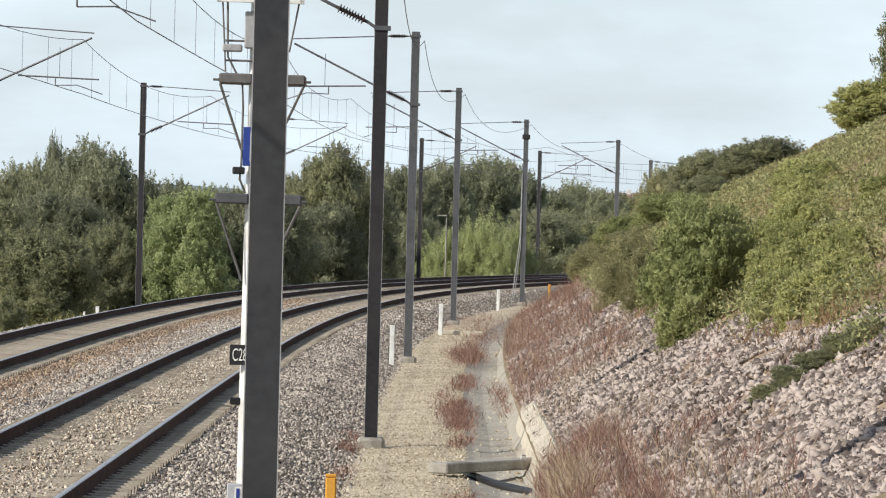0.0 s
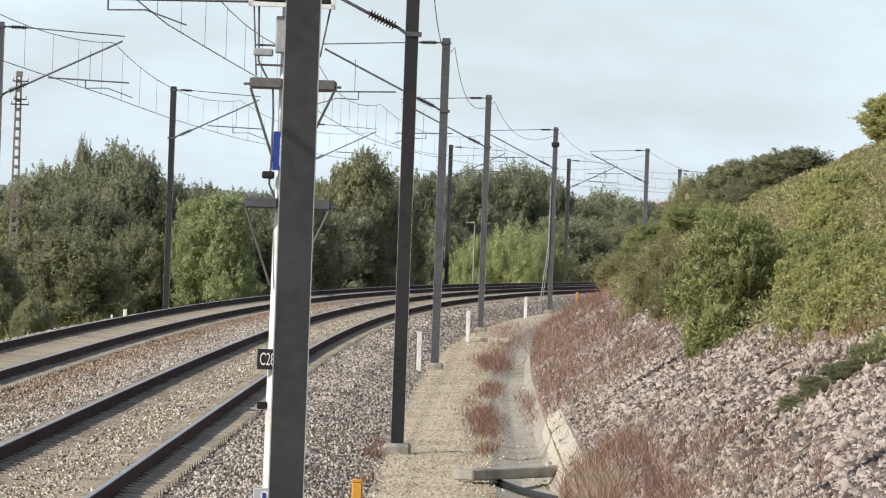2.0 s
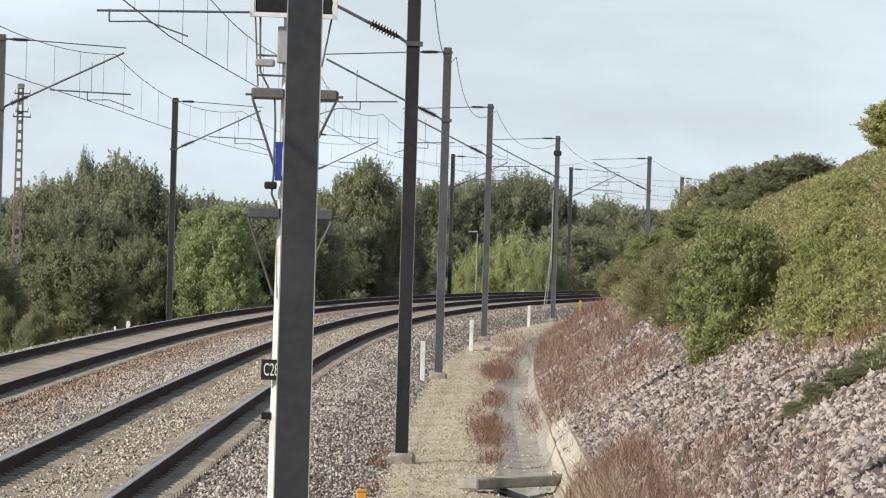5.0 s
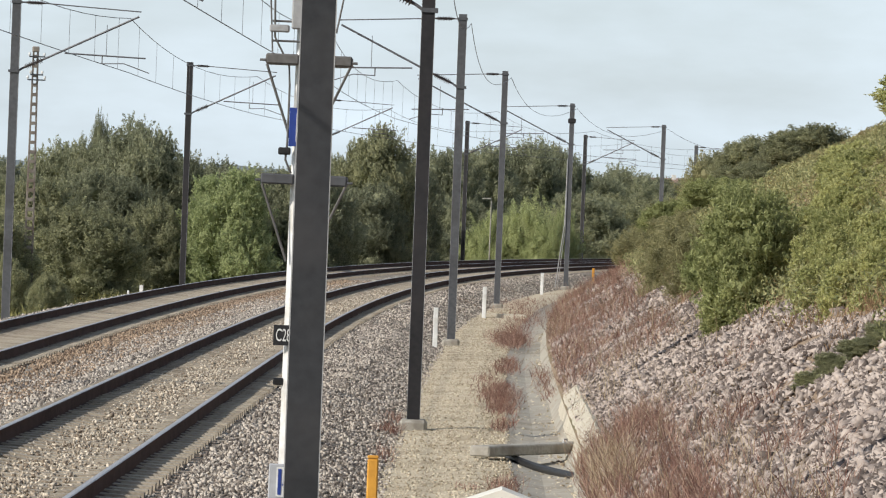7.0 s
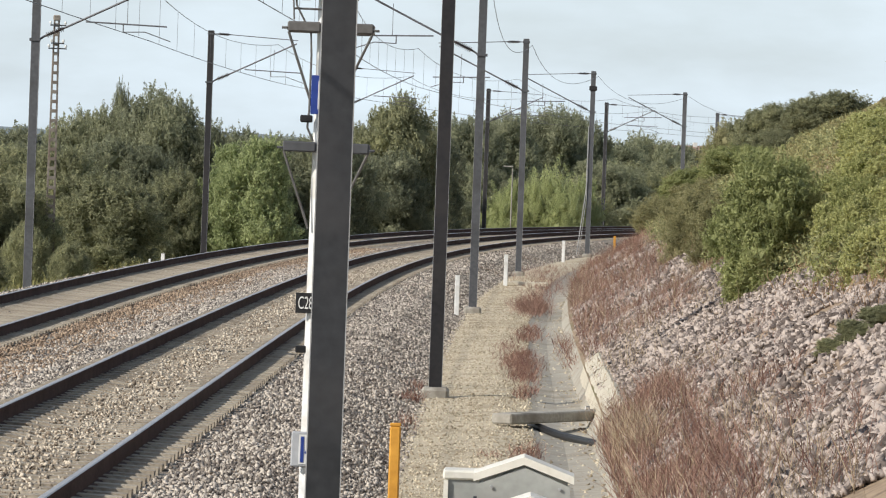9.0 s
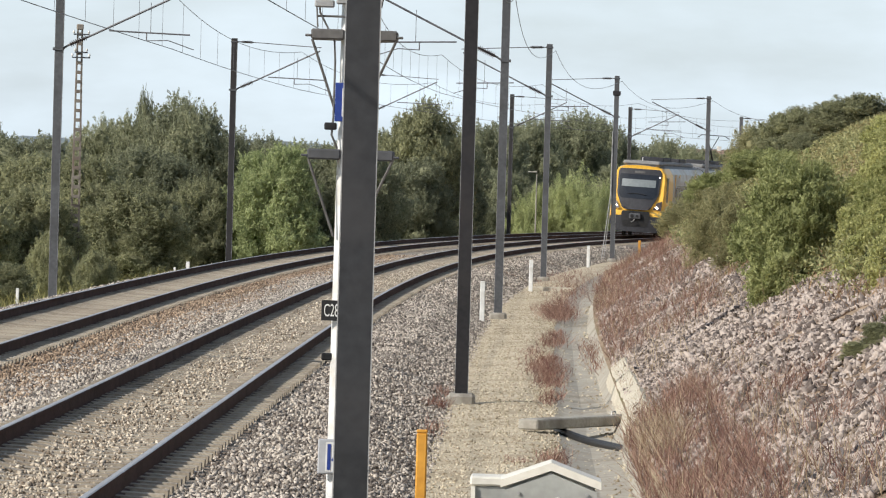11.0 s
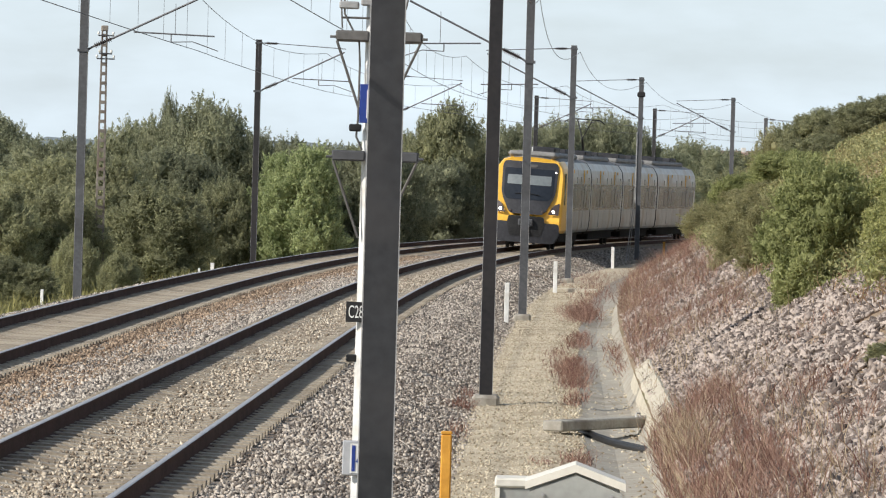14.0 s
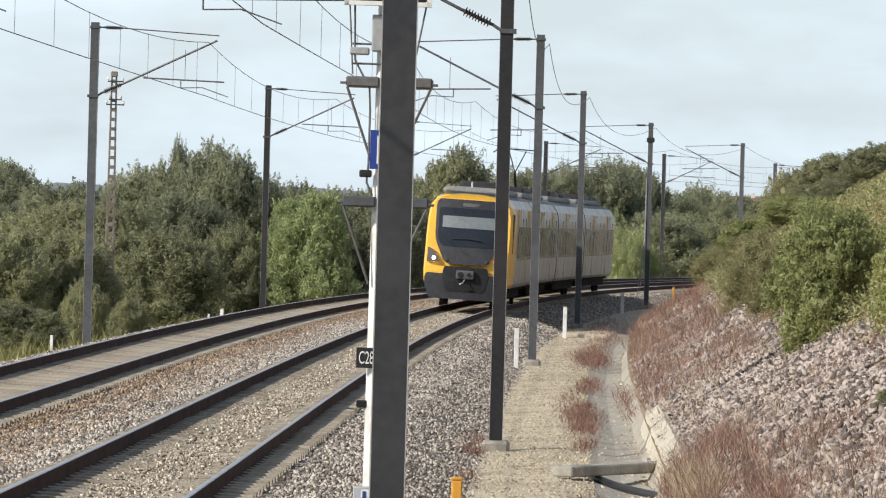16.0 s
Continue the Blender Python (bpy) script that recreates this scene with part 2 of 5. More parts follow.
LINE_S = np.arange(-60.0, 680.0, 0.5)
_th = np.array([heading(v) for v in LINE_S])
_x = np.concatenate([[0], np.cumsum((np.sin(_th[1:]) + np.sin(_th[:-1])) / 2 * 0.5)])
_y = np.concatenate([[0], np.cumsum((np.cos(_th[1:]) + np.cos(_th[:-1])) / 2 * 0.5)])
LINE_X = _x - np.interp(8.0, LINE_S, _x) - 4.610
LINE_Y = _y - np.interp(8.0, LINE_S, _y) + 8.0


def at(s, off, z=0.0):
    th = np.interp(s, LINE_S, _th)
    return Vector((np.interp(s, LINE_S, LINE_X) + off * math.cos(th), np.interp(s, LINE_S, LINE_Y) - off * math.sin(th), z))


def turn(s):
    """Degrees about z that point a thing's y axis along the track."""
    return -math.degrees(np.interp(s, LINE_S, _th))


def many(s, off):
    s, off = np.asarray(s, float), np.asarray(off, float)
    th = np.interp(s, LINE_S, _th)
    return np.interp(s, LINE_S, LINE_X) + off * np.cos(th), np.interp(s, LINE_S, LINE_Y) - off * np.sin(th)


def spacing(s):
    return 4.49 + 0.341 * s / 100 + 0.008 * (s / 100) ** 2


def bank_z(s, off):
    """Height of the cutting's side right of the drain."""
    o = np.asarray(off, float) - 6.1
    return np.where(o < 0, -0.35, -0.35 + 0.60 * np.minimum(o, 7.5) + 0.46 * np.clip(o - 7.5, 0, 5) + 0.10 * np.clip(o - 12.5, 0, 30))


def bank_surface(s, off):
    """The same with its unevenness."""
    p = at(s, off)
    k = min(1, max(0, (off - 6.2) / 2))
    z = float(bank_z(s, off)) + k * (0.28 * noise.noise((p.x * 0.25, p.y * 0.12, 0)) + 0.12 * noise.noise((p.x, p.y * 0.6, 4)))
    return Vector((p.x, p.y, z))


# ---- mesh helpers ----
def mesh_of(name, verts, faces, mats, slots=None, smooth=False):
    me = bpy.data.meshes.new(name)
    me.from_pydata([tuple(v) for v in verts], [], faces)
    for m in mats if isinstance(mats, (list, tuple)) else (mats,):
        me.materials.append(m)
    if slots is not None:
        me.polygons.foreach_set("material_index", slots)
    if smooth:
        me.polygons.foreach_set("use_smooth", [True] * len(me.polygons))
    me.update()
    return me


def tri_mesh(name, co, tris, mat, slots=None):
    """A large mesh of triangles from arrays."""
    me = bpy.data.meshes.new(name)
    co, tris = np.asarray(co, np.float32), np.asarray(tris, np.int32)
    me.vertices.add(len(co))
    me.vertices.foreach_set("co", co.ravel())
    me.loops.add(tris.size)
    me.loops.foreach_set("vertex_index", tris.ravel())
    me.polygons.add(len(tris))
    me.polygons.foreach_set("loop_start", np.arange(0, tris.size, 3, dtype=np.int32))
    for m in mat if isinstance(mat, (list, tuple)) else (mat,):
        me.materials.append(m)
    if slots is not None:
        me.polygons.foreach_set("material_index", np.asarray(slots, np.int32))
    me.update(calc_edges=True)
    return me


def thing(name, label, category, m=None, group="", kind="", data=None):
    ob = new(name, data)
    if m is not None:
        ob.matrix_world = m
    return tagged(ob, label, category, group, kind)


def part(name, data, mat, parent, label="", m=None):
    """One mesh under a thing or part; data: a mesh or a bmesh."""
    if isinstance(data, bmesh.types.BMesh):
        me = bpy.data.meshes.new(name)
        data.to_mesh(me)
        data.free()
        me.materials.append(mat)
        data = me
    ob = new(name, data)
    ob.parent = parent
    if m is not None:
        ob.matrix_basis = m
    return tagged(ob, label)


def box(sx, sy, sz, x=0, y=0, z=0, bevel=0.0, bm=None, m=None):
    """A box standing with its base's middle at x, y, z."""
    bm = bm or bmesh.new()
    r = bmesh.ops.create_cube(bm, size=1)
    mm = Matrix.Translation((x, y, z + sz / 2)) @ Matrix.Diagonal((sx, sy, sz, 1))
    bmesh.ops.transform(bm, matrix=(m or Matrix()) @ mm, verts=r["verts"])
    if bevel:
        ed = list({e for v in r["verts"] for e in v.link_edges})
        bmesh.ops.bevel(bm, geom=ed, offset=bevel, segments=1, affect="EDGES")
    return bm


def tube(points, radius, sides=6, bm=None):
    """A tube along points."""
    bm = bm or bmesh.new()
    pts = [Vector(p) for p in points]
    rings = []
    for i, p in enumerate(pts):
        d = (pts[min(i + 1, len(pts) - 1)] - pts[max(i - 1, 0)]).normalized()
        a = d.orthogonal().normalized() if abs(d.z) > 0.99 else d.cross(Vector((0, 0, 1))).normalized()
        b = d.cross(a)
        r = radius[i] if isinstance(radius, (list, tuple)) else radius
        rings.append([bm.verts.new(p + r * (math.cos(k * math.tau / sides) * a + math.sin(k * math.tau / sides) * b)) for k in range(sides)])
    for r0, r1 in zip(rings, rings[1:]):
        for k in range(sides):
            bm.faces.new((r0[k], r0[(k + 1) % sides], r1[(k + 1) % sides], r1[k]))
    bm.faces.new(rings[0][::-1])
    bm.faces.new(rings[-1])
    return bm


def insulator(a, b, radius=0.05, ribs=9, sides=8):
    """A ribbed insulator from a to b."""
    a, b = Vector(a), Vector(b)
    pts, rad = [a], [0.022]
    for i in range(ribs):
        for f, r in ((0.2, 0.03), (0.45, radius), (0.6, radius), (0.85, 0.03)):
            pts.append(a.lerp(b, 0.12 + 0.76 * (i + f) / ribs))
            rad.append(r)
    return tube(pts + [b], rad + [0.022], sides)


def sweep(name, profile, s0, s1, step, mat, base=0.0, slots=None, closed=True, wobble=0.0, zfun=None, offset=None):
    """A cross-section (off, z) carried along the track."""
    ss = np.arange(s0, s1 + step / 2, step)
    verts, faces, fs = [], [], []
    n = len(profile)
    rng = np.random.default_rng(3)
    for s in ss:
        shift = base(s) if callable(base) else base
        for o, z in profile:
            oo = o + shift + (rng.normal(0, wobble) if wobble else 0)
            p = at(s, oo)
            verts.append((p.x, p.y, z + (rng.normal(0, wobble * 0.5) if wobble else 0)))
    k = n if closed else n - 1
    for i in range(len(ss) - 1):
        for j in range(k):
            a, b = i * n + j, i * n + (j + 1) % n
            faces.append((a, a + n, b + n, b))
            fs.append(slots[j] if slots else 0)
    return mesh_of(name, verts, faces, mat, fs)


# ---- ground ----
def ground_sheet():
    xs = np.unique(np.concatenate([-np.geomspace(60, 4500, 16), np.arange(-60, 100.1, 5), np.geomspace(110, 4500, 14)]))
    ys = np.unique(np.concatenate([-np.geomspace(50, 800, 6), np.arange(-40, 470, 5), np.geomspace(480, 4800, 20)]))
    gx, gy = np.meshgrid(xs, ys)
    pts = np.stack([gx.ravel(), gy.ravel()], 1)
    lx, ly, lt = LINE_X[::4], LINE_Y[::4], _th[::4]
    z = np.zeros(len(pts))
    for i, (x, y) in enumerate(pts):
        k = int(np.argmin((lx - x) ** 2 + (ly - y) ** 2))
        off = (x - lx[k]) * math.cos(lt[k]) - (y - ly[k]) * math.sin(lt[k])
        if off > 5:
            z[i] = max(-1.6, float(bank_z(0, off - 2.5)) - 1.6)
        elif off > -8:
            z[i] = -1.6
        else:
            z[i] = -1.6 - 0.9 * min(1, (-8 - off) / 20)
        far = math.hypot(x, y)
        z[i] -= 6 * min(1, max(0, (far - 700) / 1500)) if off < 5 else 0
    n = len(xs)
    faces = [(r * n + c, r * n + c + 1, (r + 1) * n + c + 1, (r + 1) * n + c) for r in range(len(ys) - 1) for c in range(n - 1)]
    thing("ground", "dry grassy ground beside the railway", "ground", kind="structure",
          data=mesh_of("ground", [(x, y, v) for (x, y), v in zip(pts, z)], faces, M_GROUND, smooth=True))


ground_sheet()

# ballast bed under both tracks, with a stony shoulder either side
def bed_profile(s):
    d = spacing(s)
    rows = [(3.45, -0.72), (2.35, -0.24), (1.5, -0.205), (0.62, -0.178), (-0.62, -0.122), (-1.5, -0.105), (-2.3, -0.20), (-d + 2.3, -0.23), (-d + 1.5, -0.225),
            (-d + 0.62, -0.200), (-d - 0.62, -0.165), (-d - 1.5, -0.150), (-d - 2.2, -0.22), (-d - 3.3, -0.85), (-d - 4.6, -1.6), (3.5, -1.6)]
    return [(o, z - 0.070 if z > -0.3 else z) for o, z in rows]


def ballast_bed():
    ss = np.arange(-30, 480.1, 2.0)
    verts, faces = [], []
    for s in ss:
        for o, z in bed_profile(s):
            p = at(s, o)
            verts.append((p.x, p.y, z))
    n = 16
    for i in range(len(ss) - 1):
        for j in range(n):
            a, b = i * n + j, i * n + (j + 1) % n
            faces.append((a, a + n, b + n, b))
    return thing("ballast_bed", "bed of grey crushed stone under two tracks", "ballast", kind="structure", data=mesh_of("ballast_bed", verts, faces, M_BALLAST))


ballast_bed()
thing("path", "sandy gravel service path beside the ballast", "path", kind="structure",
      data=sweep("path", [(3.3, -0.71), (3.9, -0.68), (4.6, -0.65), (5.12, -0.70), (5.12, -1.5), (3.3, -1.5)], -30, 420, 2.0, M_PATH))
thing("drain_channel", "shallow silted concrete drain beside the path", "drain", kind="structure",
      data=sweep("drain_channel", [(5.1, -0.695), (5.25, -0.74), (5.55, -0.78), (5.92, -0.74), (6.0, -0.60), (6.12, -0.45), (6.12, -1.5), (5.1, -1.5)], -30, 420, 2.0, M_CHANNEL))


def cutting_bank():
    """The cutting's uneven earth side."""
    ss, oo = np.arange(-30, 440.1, 1.5), np.concatenate([np.arange(6.05, 17.5, 0.6), [18.5, 20, 23, 28, 36, 46]])
    verts, faces = [], []
    for s in ss:
        for o in oo:
            p = bank_surface(s, o)
            verts.append((p.x, p.y, p.z - (0.25 if o > 45 else 0)))
    n = len(oo)
    for i in range(len(ss) - 1):
        for j in range(n - 1):
            a = i * n + j
            faces.append((a, a + 1, a + n + 1, a + n))
    return thing("bank", "brown earth cutting side above the drain", "bank", kind="structure", data=mesh_of("bank", verts, faces, M_BANK, smooth=True))


cutting_bank()

# ---- rails and sleepers ----
RAIL = [(-0.075, -0.210), (0.075, -0.210), (0.075, -0.195), (0.02, -0.178), (0.012, -0.05), (0.036, -0.036), (0.036, -0.008), (0.026, 0.0), (-0.026, 0.0), (-0.036, -0.008),
        (-0.036, -0.036), (-0.012, -0.05), (-0.02, -0.178), (-0.075, -0.195)]
RAIL_SLOTS = [0, 0, 0, 0, 0, 0, 1, 1, 1, 0, 0, 0, 0, 0]


def lay_track(name, label, centre, level, cant, first):
    track = thing(name, label, "railway track", kind="structure")
    for side in (-0.8675, 0.8675):
        z = level + (cant if side < 0 else 0)
        prof = [(o + side, v + z) for o, v in RAIL]
        part("rail", sweep("rail", prof, -30, 470, 1.5, [M_RUST, M_STEEL], centre, RAIL_SLOTS), None, track, "worn steel rail with a bright head")
    bm = bmesh.new()
    prof = [(-1.3, -0.21), (-1.3, 0.0), (-0.55, 0.0), (-0.35, -0.025), (0.35, -0.025), (0.55, 0.0), (1.3, 0.0), (1.3, -0.21)]
    ring = [[bm.verts.new((x, y * (0.8 if z > -0.1 else 1), z)) for x, z in prof] for y in (-0.14, 0.14)]
    for k in range(8):
        bm.faces.new((ring[0][k], ring[1][k], ring[1][(k + 1) % 8], ring[0][(k + 1) % 8]))
    bm.faces.new(ring[0][::-1])
    bm.faces.new(ring[1])
    me = bpy.data.meshes.new("sleeper")
    bm.to_mesh(me)
    bm.free()
    me.materials.append(M_SLEEPER)
    verts, faces = [], []
    base = [v.co.copy() for v in me.vertices]
    polys = [tuple(p.vertices) for p in me.polygons]
    rng = random.Random(7)
    for i in range(640):
        s = first + 0.6 * i
        c = centre(s)
        roll = math.degrees(math.atan2(cant, 1.735))
        m = Matrix.Translation(at(s, c, level + cant / 2 - 0.176 + rng.uniform(-0.006, 0.006))) @ pose(0, 0, 0, 0, roll, turn(s) + rng.uniform(-0.4, 0.4))
        if i < 300:
            part("sleeper", me, None, track, m=m)
        else:
            k = len(verts)
            verts += [m @ v for v in base]
            faces += [tuple(k + j for j in p) for p in polys]
    ob = part("far_sleepers", mesh_of("far_sleepers", verts, faces, M_SLEEPER), None, track)
    tagged(ob, kind="stuff")
    return track


# ---- overhead line ----
RIGHT_S = [31.0, 81.3, 132.0, 184.4, 235.2, 281.8, 328.0, 372.0]
LEFT_S = [28.0, 79.0, 130.2, 185.9, 238.0, 287.5, 323.1, 352.5]
CONTACT, MESSENGER = 5.93, 6.95


def mast(label, side, height, dark, top_box=False, far_arm=False, paint=None):
    """An H-beam mast with its cantilever; side: -1 reaches to its left."""
    t = thing("catenary_mast", label, "catenary mast", group="catenary masts")
    w, d, bm = 0.20, 0.20, bmesh.new()
    outline = [(-w / 2, -d / 2), (w / 2, -d / 2), (w / 2, -d / 2 + 0.016), (0.007, -d / 2 + 0.016), (0.007, d / 2 - 0.016), (w / 2, d / 2 - 0.016), (w / 2, d / 2),
               (-w / 2, d / 2), (-w / 2, d / 2 - 0.016), (-0.007, d / 2 - 0.016), (-0.007, -d / 2 + 0.016), (-w / 2, -d / 2 + 0.016)]
    rings = [[bm.verts.new((x, y, z)) for x, y in outline] for z in (-0.45, height)]
    for k in range(12):
        bm.faces.new((rings[0][k], rings[0][(k + 1) % 12], rings[1][(k + 1) % 12], rings[1][k]))
    bm.faces.new(rings[1])
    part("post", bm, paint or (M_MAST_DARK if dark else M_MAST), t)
    for x in (-w / 2 - 0.004, w / 2 + 0.004):
        part("flange_edge", box(0.006, 0.018, height + 0.3, x, -d / 2 + 0.008, -0.3), M_EDGE, t, "worn bright flange edge")
    part("footing", box(0.44, 0.52, 0.72, 0, 0, -0.625, 0.05), M_CONCRETE, t, "square concrete footing")
    k = 0.1 * side
    tip = 3.15 * side
    z_tie, z_low, z_tip = height - 0.12, height - 1.85, height - 0.38
    ins = part("tie_insulator", insulator((k + 0.12 * side, 0, z_tie), (k + 0.60 * side, 0, z_tie - 0.01), 0.055), M_INSUL, t, "dark ribbed insulator")
    part("top_tie", tube([(k, 0, z_tie), (k + 0.12 * side, 0, z_tie)], 0.02, bm=tube([(k + 0.6 * side, 0, z_tie - 0.01), (tip, 0, z_tip + 0.12)], 0.017)), M_WIRE, t)
    part("arm_insulator", insulator((k + 0.1 * side, 0, z_low + 0.07), (k + 0.65 * side, 0, z_low + 0.32), 0.075), M_INSUL, t, "dark ribbed insulator")
    elbow = Vector((k, 0, z_low)).lerp(Vector((tip - 0.05 * side, 0, z_tip)), 0.42)
    part("bracket_tube", tube([(k + 0.62 * side, 0, z_low + 0.305), (tip - 0.05 * side, 0, z_tip)], 0.03, bm=tube([(k, 0, z_low), (k + 0.12 * side, 0, z_low + 0.08)], 0.03)), M_WIRE, t)
    part("collar", box(w + 0.06, d + 0.06, 0.07, 0.02 * -side, 0, z_low - 0.05), M_MAST, t)
    part("collar", box(w + 0.05, d + 0.05, 0.06, 0, 0, z_tie - 0.03), M_MAST, t)
    reg_z = 6.33 + 0.62
    part("registration_tube", tube([(1.25 * side, 0, reg_z + 0.03), ((5.0 if far_arm else 3.3) * side, 0, reg_z - 0.03)], 0.022), M_WIRE, t)
    x0, x1, x2 = (4.8, 4.2, 3.55) if far_arm else (2.2, 2.75, 3.4)
    part("drop_bracket", tube([(x0 * side, 0, reg_z), (x0 * side, 0, reg_z - 0.20)], 0.016), M_WIRE, t)
    part("steady_arm", tube([(x0 * side, 0, reg_z - 0.20), (x1 * side, 0, reg_z - 0.18), (x2 * side, 0, reg_z - 0.40)], 0.014), M_WIRE, t)
    part("hanger", tube([(2.3 * side, 0, reg_z), (2.3 * side, 0, z_low + 1.22)], 0.008), M_WIRE, t)
    if top_box:
        part("clamp", box(0.3, 0.32, 0.2, 0, 0, height - 0.72, 0.02), M_MAST_DARK, t)
    return t


def raise_masts():
    # heights above the ground at the footing, which lies 0.6 m under the rails
    zb = -0.62
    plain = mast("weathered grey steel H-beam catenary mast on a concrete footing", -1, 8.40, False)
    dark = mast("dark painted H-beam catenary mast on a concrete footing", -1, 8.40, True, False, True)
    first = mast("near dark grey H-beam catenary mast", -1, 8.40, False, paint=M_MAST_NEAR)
    left = mast("grey catenary mast on the far side of the tracks", 1, 8.35, False)
    leftd = mast("dark catenary mast on the far side of the tracks", 1, 8.35, True)
    made = {}
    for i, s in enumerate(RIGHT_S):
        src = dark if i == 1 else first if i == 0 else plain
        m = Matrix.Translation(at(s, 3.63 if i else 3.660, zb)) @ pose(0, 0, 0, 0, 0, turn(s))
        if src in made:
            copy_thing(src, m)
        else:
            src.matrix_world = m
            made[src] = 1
    s = RIGHT_S[4]
    down = thing("down_conductor", "pale twin cable running down a catenary mast", "cable", Matrix.Translation(at(s, 3.63, zb)) @ pose(0, 0, 0, 0, 0, turn(s)))
    part("cable", tube([(-0.13, -0.13, 5.9), (-0.15, -0.14, 3.0), (-0.48, -0.2, 0.0)], 0.022, 5), M_EDGE, down)
    part("cable", tube([(-0.11, -0.13, 5.6), (-0.12, -0.14, 2.6), (-0.38, -0.2, 0.0)], 0.014, 5), M_EDGE, down)
    part("clamp", box(0.34, 0.30, 0.22, 0, 0, 7.50, 0.03), M_MAST_DARK, down)
    for i, s in enumerate(LEFT_S):
        src = leftd if i in (3, 5, 6) else left
        m = Matrix.Translation(at(s, -spacing(s) - 2.66, zb)) @ pose(0, 0, 0, 0, 0, turn(s))
        if src in made:
            copy_thing(src, m)
        else:
            src.matrix_world = m
            made[src] = 1


def string_wires(name, supports, off, label):
    """Contact wire, messenger wire and droppers of one track."""
    line = thing(name, label, "overhead line")
    con, mes = bmesh.new(), bmesh.new()
    rng = random.Random(5)
    pts_c, pts_m = [], []
    for i, (a, b) in enumerate(zip(supports, supports[1:])):
        za, zb = (0.22 if i % 2 else -0.22), (-0.22 if i % 2 else 0.22)
        n = 12
        for k in range(n if b != supports[-1] else n + 1):
            f = k / n
            s = a + (b - a) * f
            o = off(s) + za + (zb - za) * f
            pts_c.append(at(s, o, CONTACT))
            pts_m.append(at(s, o * 1.0, MESSENGER + 0.35 - 4 * 0.48 * f * (1 - f)))
        for k in range(8):
            f = (k + 0.5) / 8
            s = a + (b - a) * f
            o = off(s) + za + (zb - za) * f
            part("dropper", tube([at(s, o, CONTACT), at(s, o, MESSENGER + 0.35 - 4 * 0.48 * f * (1 - f))], 0.006, 4, bmesh.new()), M_WIRE, line)
    part("contact_wire", tube(pts_c, 0.010, 5, con), M_WIRE, line)
    part("messenger_wire", tube(pts_m, 0.009, 5, mes), M_WIRE, line)


def string_return(name, supports, off, z, sag, label):
    bm, pts = bmesh.new(), []
    for a, b in zip(supports, supports[1:]):
        for k in range(12):
            f = k / 12
            s = a + (b - a) * f
            pts.append(at(s, off(s), z - 4 * sag * f * (1 - f)))
    ob = thing(name, label, "wire")
    part("strand", tube(pts, 0.009, 5, bm), M_WIRE, ob)


lay_track("track_near", "concrete-sleepered track curving away in ballast", lambda s: 0.0, 0.0, 0.08, 40.0)
lay_track("track_far", "second concrete-sleepered track curving away in ballast", lambda s: -spacing(s), -0.028, 0.055, 70.0)
raise_masts()
string_wires("overhead_line_near", [-23.0] + RIGHT_S, lambda s: 0.0, "grey contact and messenger wires above the near track")
string_wires("overhead_line_far", [-23.0] + LEFT_S, lambda s: -spacing(s), "grey contact and messenger wires above the far track")
string_return("return_wire", RIGHT_S, lambda s: 3.85, 7.55, 0.78, "thin sagging wire along the mast tops")


# ---- trees and bushes ----
def crown_arrays(rng, lobes, leaf, per_area, tuft=0.5, spray=0.55):
    """Small leaves gathered in upright tufts over the lobes (x, y, z, rx, ry, rz). tuft: its length against the lobe; spray: how far it aims upward."""
    co = []
    for x, y, z, rx, ry, rz in lobes:
        area = 4 * math.pi * (((rx * ry) ** 1.6 + (rx * rz) ** 1.6 + (ry * rz) ** 1.6) / 3) ** (1 / 1.6)
        mean = (rx + ry + rz) / 3
        length = tuft * mean
        heads = max(14, int(area / (0.30 * length) ** 2 * 0.42))
        each = max(6, int(per_area * area / heads))
        v = rng.normal(size=(heads, 3))
        v /= np.linalg.norm(v, axis=1)[:, None]
        r = 0.86 + rng.normal(0, 0.09, heads)
        root = np.stack([x + v[:, 0] * rx * r, y + v[:, 1] * ry * r, z + v[:, 2] * rz * r], 1)
        aim = v * (1 - spray) + [0, 0, spray] + rng.normal(0, 0.22, (heads, 3))
        aim /= np.linalg.norm(aim, axis=1)[:, None]
        reach = length * rng.uniform(0.45, 1.25, heads)
        # leaves along each tuft, wide at its foot and pointed at its tip
        u = rng.random((heads, each)) ** 1.15
        wide = (0.30 * length * (1.05 - u) ** 0.6)[..., None]
        c = root[:, None] + aim[:, None] * ((u - 0.25) * reach[:, None])[..., None] + rng.normal(0, 0.55, (heads, each, 3)) * wide
        out = c - (root[:, None] + aim[:, None] * ((u - 0.25) * reach[:, None])[..., None])
        out /= np.linalg.norm(out, axis=2)[..., None] + 1e-9
        nrm = (out * 0.8 + v[:, None] * 0.5 + rng.normal(0, 0.55, c.shape)).reshape(-1, 3)
        nrm /= np.linalg.norm(nrm, axis=1)[:, None]
        c = c.reshape(-1, 3)
        a = np.cross(nrm, rng.normal(0, 0.7, c.shape) + np.repeat(aim, each, 0))
        a /= np.linalg.norm(a, axis=1)[:, None] + 1e-9
        b = np.cross(nrm, a)
        size = leaf * rng.uniform(0.55, 1.3, (len(c), 1))
        co.append(np.stack([c - b * size, c + a * size * 0.55 + b * size * 0.1, c + b * size * 0.9 - a * size * 0.3], 1).reshape(-1, 3))
    co = np.concatenate(co)
    return co, np.arange(len(co)).reshape(-1, 3)


